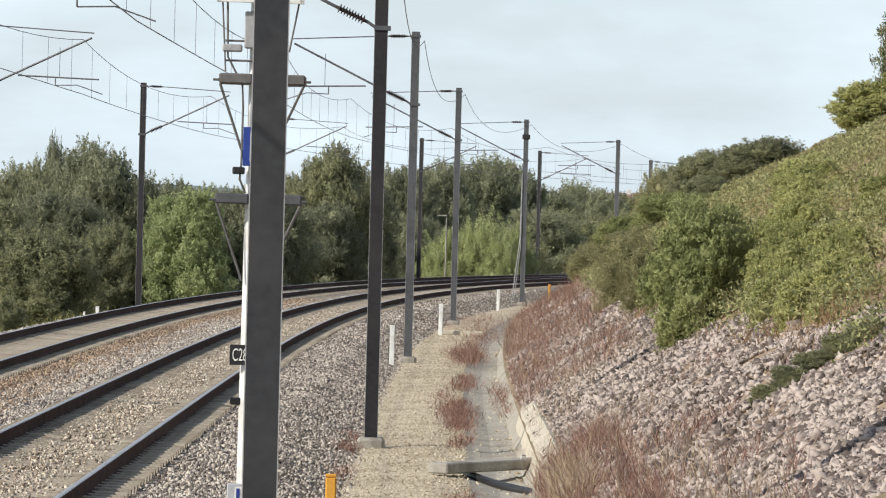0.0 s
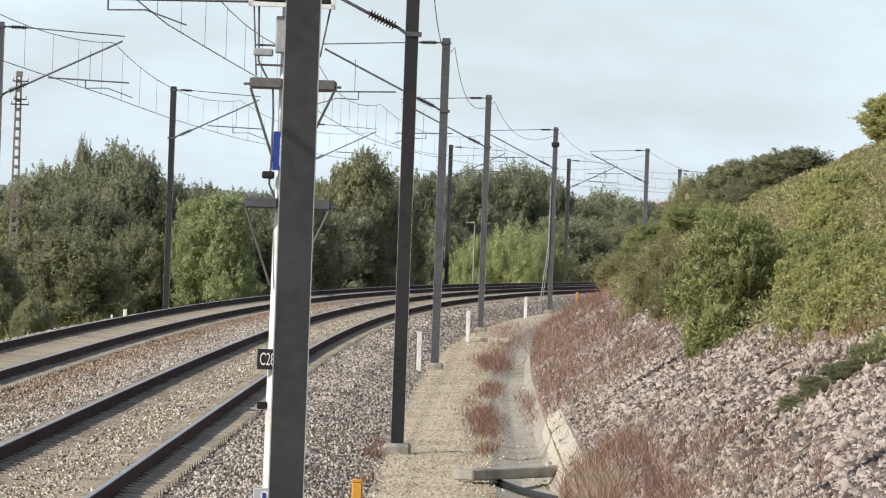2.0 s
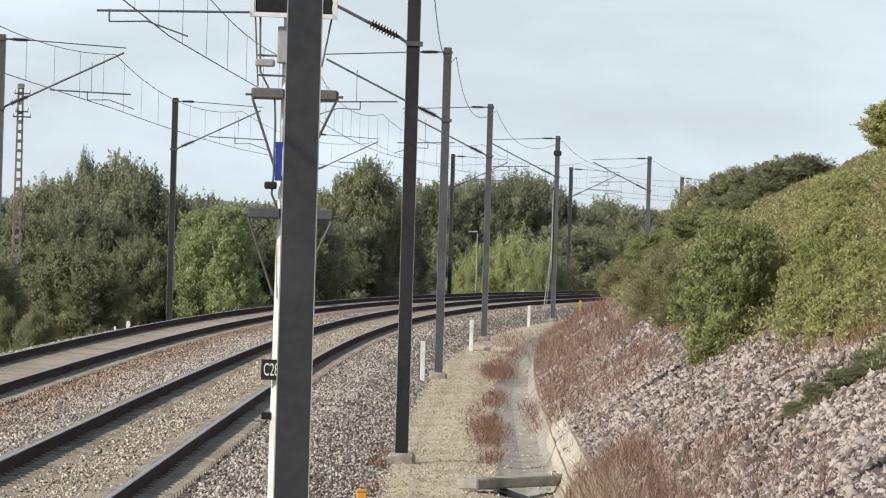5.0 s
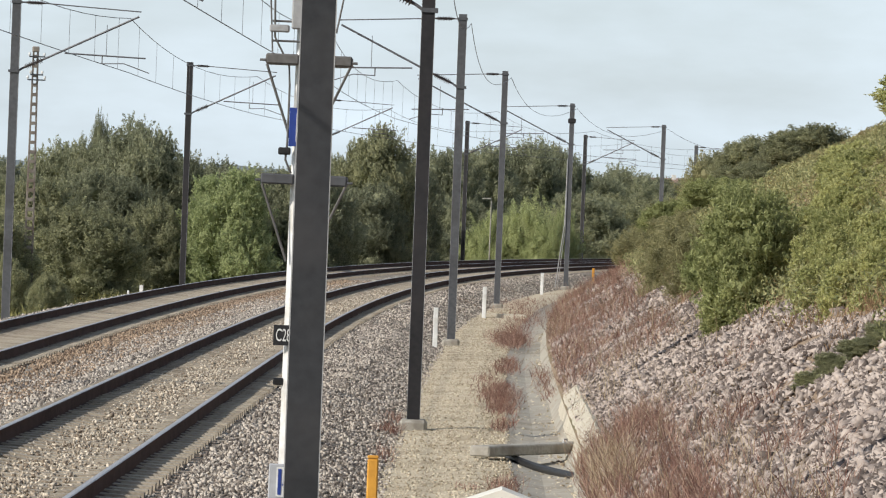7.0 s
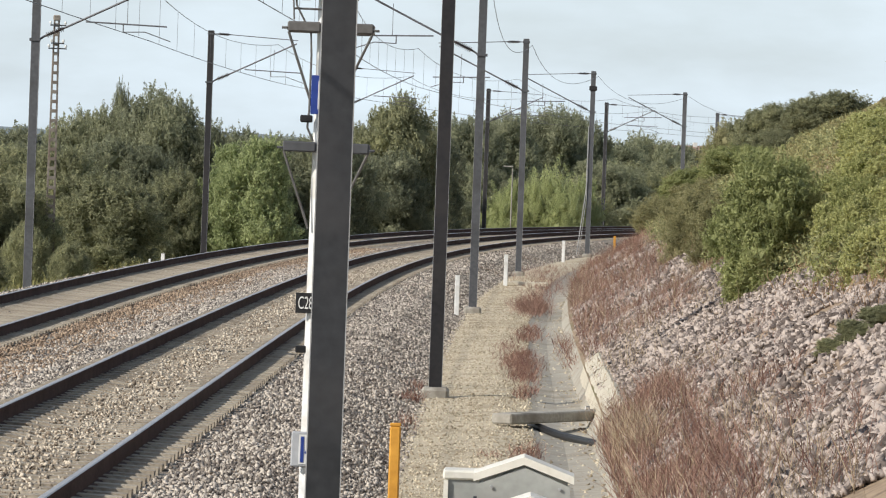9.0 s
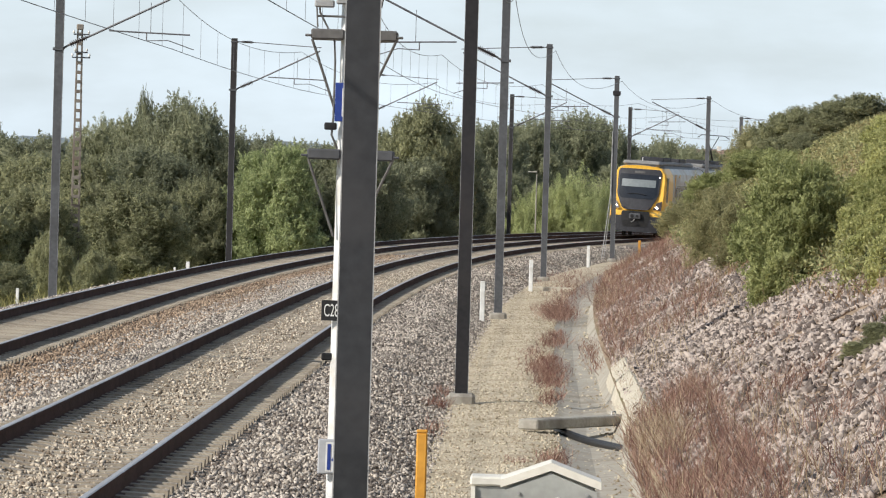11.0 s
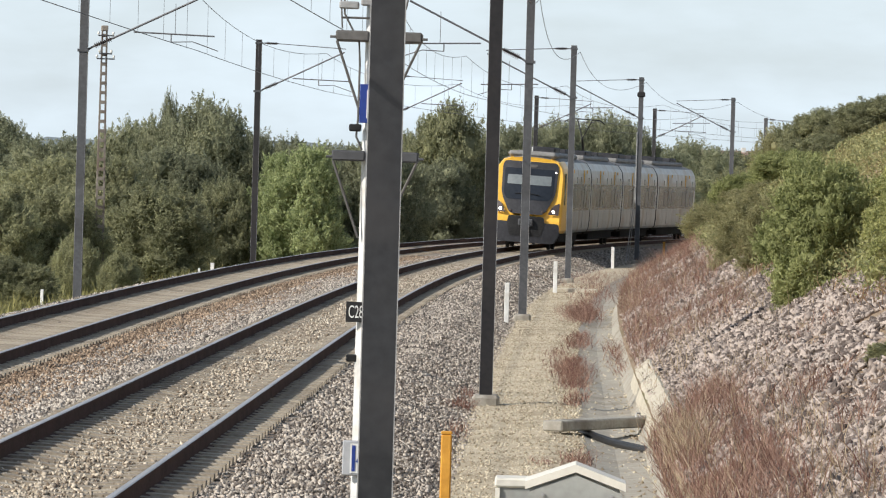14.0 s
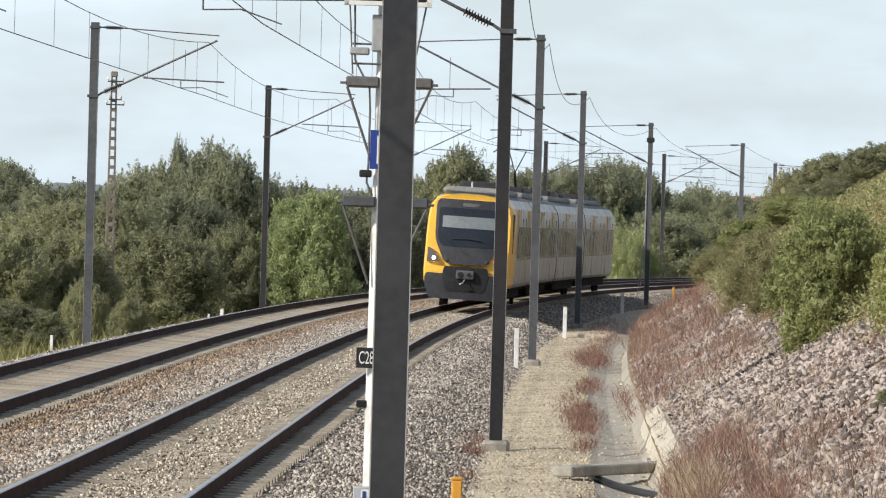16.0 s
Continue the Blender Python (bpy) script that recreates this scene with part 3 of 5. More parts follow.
def core_mesh(rng, lobes, mat):
    """The dark inside of a crown: lumpy shells well under the leaves."""
    bm = bmesh.new()
    for x, y, z, rx, ry, rz in lobes:
        r = bmesh.ops.create_icosphere(bm, subdivisions=2, radius=1)
        for v in r["verts"]:
            k = 0.66 + 0.14 * noise.noise(v.co * 2.3 + Vector((x, y, z)))
            v.co = Vector((x + v.co.x * rx * k, y + v.co.y * ry * k, z + v.co.z * rz * k))
    return bm


def tree_kind(name, seed, shape, leaf_mat, leaf, density, label, category="tree", trunk=True, tuft=0.6, spray=0.5):
    """A unit-sized plant 1 m high and about 1 m wide, built from random lobes. shape: (lobes, spread, base)."""
    rng = np.random.default_rng(seed)
    count, spread, low = shape
    lobes = [(0, 0, low + (1 - low) * 0.42, 0.34, 0.34, (1 - low) * 0.42)]
    for i in range(count):
        a = i * 2.399 + rng.uniform(-0.5, 0.5)
        h = low + 0.05 + (0.86 - low) * ((i + rng.random()) / count)
        reach = spread * math.sqrt(max(0.04, 1 - ((h - 0.36) / 0.60) ** 2)) * rng.uniform(0.62, 1.08)
        r = rng.uniform(0.09, 0.19)
        lobes.append((reach * math.cos(a), reach * math.sin(a), h, r, r, r * rng.uniform(0.7, 1.05)))
    ob = thing(name, label, category)
    bm = bmesh.new()
    if trunk:
        tube([(0, 0, -0.08), (0.01, 0, low * 0.6), (0.0, 0.01, 0.5)], [0.035, 0.025, 0.012], 7, bm)
    for lx, ly, lz, r, _, _ in lobes[1:9]:
        tube([(0, 0, max(0.02, lz * 0.35)), (lx * 0.5, ly * 0.5, lz * 0.75), (lx, ly, lz)], [0.014, 0.009, 0.004], 5, bm)
    part("trunk" if trunk else "stems", bm, M_BARK, ob)
    co, tris = crown_arrays(rng, lobes, leaf, density, tuft, spray)
    crown = part("crown", tri_mesh("crown", co, tris, leaf_mat), None, ob)
    part("inner_foliage", core_mesh(rng, lobes, leaf_mat), leaf_mat, crown)
    return ob


BASE_LEFT = -1.9
KINDS = {}


def plant(kind, x, y, z, width, height, spin, label="", group=""):
    """A copy of a kind at its own width and height."""
    src, used = KINDS[kind]
    if used:
        ob = copy_thing(src, Matrix())
    else:
        ob = src
        KINDS[kind] = (src, True)
    ob.matrix_basis = Matrix.Translation((x, y, z)) @ pose(0, 0, 0, 0, 0, spin) @ Matrix.Diagonal((width, width, height, 1))
    return tagged(ob, label, group=group)


def plant_all():
    for i in range(3):
        KINDS["dark%d" % i] = (tree_kind("broadleaf_tree", 11 + i, (26, 0.36, 0.04), M_LEAF_DARK, 0.0125, 15000, "dense dark green broadleaf tree beyond the tracks", tuft=0.8), False)
    for i in range(2):
        KINDS["mid%d" % i] = (tree_kind("broadleaf_tree", 31 + i, (24, 0.36, 0.02), M_LEAF_MID, 0.0135, 14000, "bushy olive green tree at the wood's edge", tuft=0.8), False)
        KINDS["light%d" % i] = (tree_kind("willow_tree", 41 + i, (24, 0.36, 0.02), M_LEAF_LIGHT, 0.0135, 14000, "light green willow at the wood's edge", tuft=0.9), False)
        KINDS["scrub%d" % i] = (tree_kind("bush", 51 + i, (22, 0.34, 0.0), M_LEAF_BANK, 0.0155, 13000, "green bush on the cutting side", "bush", False, 0.85, 0.5), False)
        KINDS["bramble%d" % i] = (tree_kind("bramble_bush", 71 + i, (24, 0.40, 0.0), M_BRAMBLE, 0.020, 9000, "bright green bramble thicket on the cutting side", "bush", False, 0.6, 0.35), False)
        KINDS["brown%d" % i] = (tree_kind("bush", 61 + i, (22, 0.36, 0.0), M_LEAF_BROWN, 0.0140, 11000, "browning feathery scrub on the cutting side", "bush", False, 1.25, 0.6), False)
    KINDS["reed"] = (tree_kind("reed_clump", 81, (20, 0.38, 0.0), M_LEAF_REED, 0.0140, 9000, "pale yellow-green feathery reeds beyond the far track", "reeds", False, 1.5, 0.8), False)
    rng = random.Random(21)

    def row(items, kinds, base, widen=1.25, group=""):
        for i, (x, y, top, w) in enumerate(items):
            plant(kinds[i % len(kinds)], x, y, base, w * widen, (top - base) * 1.02, rng.uniform(0, 360), group=group)

    D, Mi, Li = ["dark0", "dark1", "dark2"], ["mid0", "mid1"], ["light0", "light1"]
    wood = "trees of the wood"
    row([(-25.3, 300, 5.6, 5.3), (-28.5, 290, 4.5, 5.1), (-33.5, 300, 4.1, 6.6), (-19.5, 270, 4.3, 6.4), (-15.2, 265, 5.0, 4.6), (-11.0, 255, 5.95, 5.2), (-22.6, 285, 3.4, 6),
         (-9.0, 300, 4.7, 5.0), (-7.6, 330, 4.5, 4.8), (-5.2, 340, 4.7, 5.5), (-13.0, 258, 5.2, 4.2), (-8.9, 255, 4.5, 4), (-16.5, 250, 3.4, 5), (-11.5, 240, 3.6, 5)], D, BASE_LEFT, 1.12, wood)
    plant("dark2", -13.17, 262, BASE_LEFT, 1.5, 6.4 - BASE_LEFT, 15, "slender tree standing out above the wood", wood)
    row([(-11.3, 216, 2.2, 4.6), (-14.3, 200, 1.9, 3.7), (-16.6, 197, 2.1, 3.8), (-18.9, 190, 1.4, 4.2), (-13.6, 222, 3.2, 4.5), (-9.0, 228, 2.4, 3.2),
         (-12.6, 185, 0.5, 1.6), (-17.2, 230, 3.2, 5)], Mi, BASE_LEFT, 1.15, wood)
    row([(-13.6, 168, -0.1, 3.0), (-10.9, 183, -0.1, 1.6), (-16.0, 172, 0.4, 3.0)], ["mid1", "mid0"], BASE_LEFT - 0.2, 1.1, wood)
    row([(-5.7, 228, 3.8, 4.4), (-6.6, 232, 2.9, 3.0)], Li, BASE_LEFT, 1.1, wood)
    row([(0.9, 283, 6.8, 5.2)], Mi, BASE_LEFT, 1.2, wood)
    row([(-1.6, 292, 5.2, 5.6), (-2.6, 262, 4.3, 4.6), (2.6, 300, 5.2, 4.5), (-4.4, 262, 3.4, 4.5), (0.2, 275, 3.6, 4.5)], D, BASE_LEFT, 1.2, wood)
    row([(5.4, 335, 6.3, 5.2), (8.3, 362, 6.8, 5.4), (11.8, 384, 7.4, 6.0), (14.5, 392, 7.5, 5.4), (18.9, 420, 5.8, 6.0), (22.2, 430, 6.2, 6.0), (25.6, 440, 5.8, 6),
         (30, 446, 6.0, 6.5)], D, BASE_LEFT, 1.3, wood)
    row([(12.8, 352, 2.9, 6.0), (16.1, 362, 3.9, 6.0), (18.9, 372, 4.0, 6.0), (9.0, 336, 3.3, 5), (6.0, 322, 3.3, 4.5), (21.5, 380, 3.9, 6), (24.5, 395, 4.2, 6.5), (28, 405, 4.4, 6.5)],
        ["mid0", "dark1", "mid1"], BASE_LEFT, 1.25, wood)
    for x, y, top, w in [(10.4, 316, 2.9, 3.2), (12.3, 318, 2.5, 2.8), (8.6, 316, 2.3, 2.6), (7.4, 317, 1.6, 2.2), (11.3, 314, 1.7, 2.6)]:
        plant("reed", x, y, BASE_LEFT, w * 1.1, top - BASE_LEFT, rng.uniform(0, 360), group="reeds beyond the tracks")
    # scrub and trees on the cutting side
    for kind, x, y, top, w in [("scrub0", 6.15, 81.5, 3.35, 1.80), ("mid0", 15.6, 208, 6.1, 3.2), ("mid1", 17.4, 203, 6.6, 3.6), ("brown1", 15.0, 222, 5.3, 2.6), ("scrub1", 11.6, 192, 3.4, 2.2),
                               ("brown1", 11.2, 203, 2.2, 2.3), ("brown0", 11.2, 172, 3.0, 2.6), ("brown1", 10.1, 172, 2.3, 2.2), ("brown0", 8.2, 134, 2.6, 1.7), ("brown1", 7.05, 104, 2.7, 1.5),
                               ("brown0", 7.0, 113, 2.4, 1.5), ("scrub1", 8.3, 112, 3.2, 1.6), ("scrub1", 13.2, 140, 4.1, 3.2), ("brown0", 9.3, 152, 1.7, 1.8), ("scrub0", 12.6, 178, 4.2, 3.0),
                               ("brown1", 10.4, 160, 2.4, 2.4), ("brown0", 13.2, 225, 3.0, 2.4), ("mid1", 14.4, 190, 4.9, 2.6), ("brown1", 14.8, 240, 3.4, 2.6)]:
        s_off = x - np.interp(y, LINE_Y, LINE_X)
        ground = float(bank_z(0, s_off)) - 0.25
        plant(kind, x, y, ground, w * 1.15, top - ground, rng.uniform(0, 360), "dark olive bush on top of the cutting" if kind[:3] == "mid" else "", group="bushes on the cutting side")
    # low brambles creeping over the slope
    for i, (sv, off, w, h) in enumerate([(66.5, 9.9, 1.3, 0.75), (69, 9.6, 1.2, 0.7), (71, 10.3, 1.4, 0.8), (73, 9.5, 1.2, 0.7), (75.5, 10.0, 1.5, 0.85), (78, 10.6, 1.5, 0.8), (80, 9.8, 1.3, 0.9),
                                         (84, 10.4, 1.6, 0.9), (88, 9.9, 1.5, 0.9), (90, 11.0, 1.7, 0.9), (95, 10.6, 1.8, 0.9), (99, 11.5, 2.0, 0.9), (104, 12.2, 2.2, 1.0), (88, 12.4, 1.8, 0.7),
                                         (114, 12.8, 2.4, 1.0), (128, 13.6, 2.6, 1.0)]):
        p = bank_surface(sv, off)
        plant("bramble%d" % (i % 2), p.x, p.y, p.z - 0.55, w * 0.85, h + 0.42, rng.uniform(0, 360), group="bushes on the cutting side")
    for sv, off, w, h in [(57.6, 8.35, 0.45, 0.13), (57.8, 8.62, 0.52, 0.18), (58.0, 8.92, 0.55, 0.20), (58.2, 9.22, 0.55, 0.22), (58.3, 9.5, 0.55, 0.24)]:
        p = bank_surface(sv, off)
        plant("mid1", p.x, p.y, p.z - 0.08, w, h + 0.08, rng.uniform(0, 360), "low dark green plant creeping over the stones", "low plants on the stones")
    g = float(bank_z(0, 21)) - 0.2
    plant("mid1", 22.2, 185, g, 4.9, 12.9 - g, 40, "green tree on top of the cutting")
    plant("bramble1", 20.3, 184, g, 3.7, 8.4 - g, 80, "fresh green bush beside a tree on the cutting")
    plant("bramble0", 21.3, 183.5, g, 2.6, 9.5 - g, 10, "tall fresh green bush beside a tree on the cutting")


plant_all()


# ---- the train ----
CAR = 16.3
def side_profile():
    """Half cross-section from skirt to roof: (x, z)."""
    return [(1.38, 0.74), (1.46, 0.86), (1.49, 1.2), (1.49, 2.4), (1.47, 3.1), (1.40, 3.50), (1.20, 3.80), (0.80, 3.94), (0.35, 4.0)]


def nose_y(x, z):
    """The cab's front surface ahead of the body's end: raked above the waist, rounded to the sides."""
    return 1.55 - 0.30 * max(0.0, z - 1.45) - 0.16 * (abs(x) / 1.4) ** 2.2 - 0.10 * max(0.0, 0.9 - z)


def body_mesh(y0, y1, cab):
    half = side_profile()
    ring = half + [(-x, z) for x, z in reversed(half)]
    verts, faces, slots = [], [], []
    stations = [(y0, 1.0), (y1 - 1.7, 1.0), (y1, 1.0)] if cab else [(y0, 1.0), (y1, 1.0)]
    for y, k in stations:
        verts += [(x * k, y, z) for x, z in ring]
    n = len(ring)
    if cab:
        for f, k in ((0.55, 1.0), (0.86, 0.985), (1.0, 0.94)):
            for x, z in ring:
                xx = x * k
                verts.append((xx, y1 + f * nose_y(xx, z), z if z < 3.4 else 3.4 + (z - 3.4) * (1 - 0.18 * f)))
            stations.append((0, 0))
    for i in range(len(stations) - 1):
        for j in range(n):
            a, b = i * n + j, i * n + (j + 1) % n
            faces.append((a, b, b + n, a + n))
            z = (verts[a][2] + verts[b][2]) / 2
            slots.append(1 if i > 0 and z < 3.84 else 2 if z > 3.7 else 0)
    e = (len(stations) - 1) * n
    faces.append(tuple(range(n))[::-1])
    slots.append(3)
    # the end: a fan of strips between the two sides
    h = len(half)
    for j in range(h - 1):
        a, b = e + j, e + j + 1
        c, d = e + n - 2 - j, e + n - 1 - j
        faces.append((a, b, c, d))
        slots.append((1 if cab else 3))
    return mesh_of("car_body", verts, faces, [M_SILVER, M_YELLOW, M_ROOF, M_TRAINGREY], slots)


def front_plate(poly, y1, proud, thick, step=6):
    """A plate that follows the cab's front, from an outline of (x, z)."""
    dense = []
    for (xa, za), (xb, zb) in zip(poly, poly[1:] + poly[:1]):
        cuts = max(1, int(math.hypot(xb - xa, zb - za) / 0.15))
        dense += [(xa + (xb - xa) * k / cuts, za + (zb - za) * k / cuts) for k in range(cuts)]
    poly = dense
    bm = bmesh.new()
    cx, cz = sum(p[0] for p in poly) / len(poly), sum(p[1] for p in poly) / len(poly)
    def place(x, z, extra):
        return (x, y1 + nose_y(x, z) + extra, z)
    rings = []
    for k in range(step + 1):
        f = 1 - k / step
        if k < step:
            rings.append([bm.verts.new(place(cx + (x - cx) * f, cz + (z - cz) * f, proud)) for x, z in poly])
    mid = bm.verts.new(place(cx, cz, proud))
    back = [bm.verts.new(place(x, z, proud - thick)) for x, z in poly]
    n = len(poly)
    for r0, r1 in zip([back] + rings, rings):
        for j in range(n):
            bm.faces.new((r0[j], r0[(j + 1) % n], r1[(j + 1) % n], r1[j]))
    for j in range(n):
        bm.faces.new((rings[-1][j], rings[-1][(j + 1) % n], mid))
    bmesh.ops.recalc_face_normals(bm, faces=bm.faces)
    return bm


def arc_outline(points, cut=0.12):
    """An outline with its corners rounded."""
    out, n = [], len(points)
    for i in range(n):
        p, a, b = Vector(points[i]), Vector(points[i - 1]), Vector(points[(i + 1) % n])
        u, v = (a - p).normalized(), (b - p).normalized()
        c = min(cut, (a - p).length * 0.45, (b - p).length * 0.45)
        for k in range(4):
            t = k / 3
            q = (p + u * c).lerp(p, t).lerp(p.lerp(p + v * c, t), t)
            out.append((q.x, q.y))
    return out


def wheelset(car, y):
    bm = bmesh.new()
    for x in (-0.87, 0.87):
        tube([(x - 0.065, y, 0.43), (x + 0.065, y, 0.43)], 0.43, 18, bm)
    tube([(-0.85, y, 0.43), (0.85, y, 0.43)], 0.09, 8, bm)
    part("wheelset", bm, M_UNDER, car)


def side_window(car, y0, y1, z0, z1, mat, name, label=""):
    for sx in (-1, 1):
        bm = box(0.03, y1 - y0, z1 - z0, sx * 1.492, (y0 + y1) / 2, z0, 0.008)
        part(name, bm, mat, car, label)


def rail_car(name, label, cab, panto):
    car = thing(name, label, "train car", group="cars of the train")
    h = CAR / 2 - 0.22
    front = h - 1.55 if cab else h
    part("body", body_mesh(-h, front, cab), None, car)
    part("window_band", box(0.02, 2 * h - (5.2 if cab else 1.2), 1.16, -1.485, -1.9 if cab else 0, 1.72), M_BAND, car)
    part("window_band", box(0.02, 2 * h - (5.2 if cab else 1.2), 1.16, 1.485, -1.9 if cab else 0, 1.72), M_BAND, car)
    for y in (-4.3, 3.1):
        for sx in (-1, 1):
            door = part("door", box(0.03, 1.42, 2.42, sx * 1.494, y, 0.92, 0.01), M_SILVER, car, "grimy sliding door with yellow jambs")
            part("upper_panel", box(0.010, 1.40, 1.16, sx * 1.510, y, 1.72), M_BAND, door, "dark grimy upper half")
            part("door_window", box(0.012, 0.9, 0.95, sx * 1.518, y, 1.83), M_SIDEGLASS, door)
            for e in (-0.76, 0.76):
                part("jamb", box(0.04, 0.10, 0.75, sx * 1.475, y + e, 2.75), M_YELLOW, door)
    for y in (-6.6, -1.9, 0.2, 5.4):
        if cab and y > 5:
            continue
        for sx in (-1, 1):
            part("top_window", box(0.02, 0.22, 0.32, sx * 1.468, y, 2.86), M_GLASS, car)
    for y in (-6.2, -3.0, 1.5, 4.6):
        if cab and y > 4:
            continue
        for sx in (-1, 1):
            part("window", box(0.012, 1.25, 0.78, sx * 1.498, y, 1.84, 0.004), M_SIDEGLASS, car)
    part("roof_fairing", box(1.7, 2 * h - 3.4, 0.26, 0, -0.6, 3.90, 0.09), M_ROOF, car)
    part("roof_unit", box(1.3, 2.8, 0.26, 0, 1.8, 4.12, 0.05), M_TRAINGREY, car)
    part("roof_unit", box(1.3, 2.4, 0.24, 0, -4.0, 4.12, 0.05), M_TRAINGREY, car)
    part("underframe", box(2.4, 2 * h - 5.5, 0.5, 0, 0, 0.32, 0.05), M_UNDER, car)
    part("solebar", box(2.5, 2 * h - 0.4 - (1.2 if cab else 0), 0.12, 0, -0.5 if cab else 0, 0.62), M_UNDER, car)
    part("bellows", box(2.3, 0.44, 2.7, 0, -h - 0.21, 0.8, 0.05), M_UNDER, car, "black folded gangway bellows")
    for y in (-h + 0.7, -h + 2.4) if not cab else (h - 4.2, h - 2.0, -h + 0.7):
        wheelset(car, y)
    part("bogie_frame", box(2.2, 3.2, 0.35, 0, (h - 3.1) if cab else (-h + 1.5), 0.30, 0.05), M_UNDER, car)
    if panto:
        pan = part("pantograph_frame", box(1.3, 1.7, 0.12, 0, -2.0, 4.10, 0.02), M_BLACK, car, "black roof pantograph raised to the wire")
        part("lower_arm", tube([(0, -2.6, 4.15), (0, -1.3, 4.95)], 0.05), M_BLACK, pan)
        part("upper_arm", tube([(0, -1.3, 4.95), (-0.34, -2.0, 5.82)], 0.025, bm=tube([(0, -1.3, 4.95), (0.34, -2.0, 5.82)], 0.025)), M_BLACK, pan)
        part("collector_head", tube([(-0.95, -2.0, 5.70), (-0.7, -2.0, 5.87), (0.7, -2.0, 5.87), (0.95, -2.0, 5.70)], 0.028), M_BLACK, pan)
    if cab:
        cab_front(car, front)
    return car


def cab_front(car, y1):
    mask = arc_outline([(-1.10, 3.70), (1.10, 3.70), (1.19, 3.48), (1.14, 2.30), (0.74, 1.48), (-0.74, 1.48), (-1.14, 2.30), (-1.19, 3.48)], 0.20)
    m = part("front_mask", front_plate(mask, y1, 0.03, 0.08), M_TRAINGREY, car, "dark grey front panel round the windscreen")
    glass = arc_outline([(-1.08, 3.40), (1.08, 3.40), (1.04, 2.3), (0.90, 2.08), (-0.90, 2.08), (-1.04, 2.3)], 0.12)
    part("windscreen", front_plate(glass, y1, 0.045, 0.02), M_GLASS, m, "wide dark windscreen")
    part("sun_blind", front_plate(arc_outline([(-0.93, 3.12), (0.93, 3.12), (0.93, 2.72), (-0.93, 2.72)], 0.03), y1, 0.060, 0.01), M_BLIND, m, "pale blind drawn behind the windscreen")
    part("wiper", tube([(-0.5, y1 + nose_y(0.5, 2.2) + 0.07, 2.3), (0.0, y1 + nose_y(0, 2.3) + 0.08, 2.36), (0.55, y1 + nose_y(0.55, 2.3) + 0.07, 2.32)], 0.018), M_BLACK, m)
    part("destination_display", front_plate(arc_outline([(-0.28, 3.58), (0.28, 3.58), (0.28, 3.46), (-0.28, 3.46)], 0.02), y1, 0.05, 0.02), M_BAND, m)
    for sx in (-1, 1):
        poly = arc_outline([(sx * 1.36, 2.02), (sx * 1.10, 1.90), (sx * 0.90, 1.52), (sx * 1.36, 1.50)], 0.05)
        lamp = part("headlight", front_plate(poly, y1, 0.03, 0.06), M_LENS, car, "angular headlight cluster, lit")
        bm = bmesh.new()
        bmesh.ops.create_uvsphere(bm, u_segments=12, v_segments=8, radius=0.068)
        x, z = sx * 1.12, 1.64
        bmesh.ops.transform(bm, matrix=Matrix.Translation((x, y1 + nose_y(x, z) + 0.03, z)) @ Matrix.Diagonal((1, 0.4, 1, 1)), verts=bm.verts)
        part("lamp", bm, M_LAMP, lamp)
        bm = bmesh.new()
        bmesh.ops.create_uvsphere(bm, u_segments=10, v_segments=6, radius=0.06)
        bmesh.ops.transform(bm, matrix=Matrix.Translation((sx * 0.68, y1 + nose_y(0.6, 1.6) + 0.05, 1.60)) @ Matrix.Diagonal((1, 0.5, 1, 1)), verts=bm.verts)
        part("fog_lamp", bm, M_LENS, car)
        win = box(0.03, 0.62, 1.35, sx * 1.478, y1 + 0.35, 1.95, 0.012)
        part("cab_side_window", win, M_GLASS, car)
    lower = arc_outline([(-1.40, 1.14), (1.40, 1.14), (1.41, 0.75), (1.22, 0.28), (-1.22, 0.28), (-1.41, 0.75)], 0.14)
    part("lower_apron", front_plate(lower, y1, 0.03, 0.75), M_TRAINGREY, car, "dark grey lower apron")
    # no hollow is cut: a black plate gives the coupler recess its dark shade
    recess = arc_outline([(-0.74, 1.40), (0.74, 1.40), (0.80, 1.1), (0.66, 0.55), (-0.66, 0.55), (-0.80, 1.1)], 0.1)
    r = part("coupler_recess", front_plate(recess, y1, 0.045, 0.08), M_BLACK, car)
    part("coupler", box(0.62, 0.30, 0.30, 0, y1 + 1.62, 0.98, 0.04), M_MAST, r, "dark grey automatic coupler head")
    bm = tube([(-0.13, y1 + 1.70, 1.14), (-0.13, y1 + 1.80, 1.14)], 0.07, 10)
    tube([(0.14, y1 + 1.70, 1.13), (0.14, y1 + 1.79, 1.13)], 0.10, 10, bm)
    part("coupler_socket", bm, M_BLACK, r)
    part("hose", tube([(0.0, y1 + 1.7, 0.98), (0.06, y1 + 1.82, 0.86), (0.16, y1 + 1.78, 0.80)], 0.025), M_EDGE, r)
    bm = bmesh.new()
    bmesh.ops.create_uvsphere(bm, u_segments=10, v_segments=6, radius=0.032)
    bmesh.ops.transform(bm, matrix=Matrix.Translation((-1.10, y1 + nose_y(1.1, 3.3) + 0.05, 3.30)), verts=bm.verts)
    part("marker_lamp", bm, M_LAMP, car, "small lit marker lamp")
    part("roof_cowl", box(2.1, 1.7, 0.28, 0, y1 - 0.2, 3.86, 0.12), M_ROOF, car)
    part("aerial", tube([(0.1, y1 - 0.3, 4.0), (0.1, y1 - 0.3, 4.34)], 0.03), M_WHITE, car)


TRAIN_FRONT = 176.0   # place of the nose along the line at 16 s
SPEED = 20.75


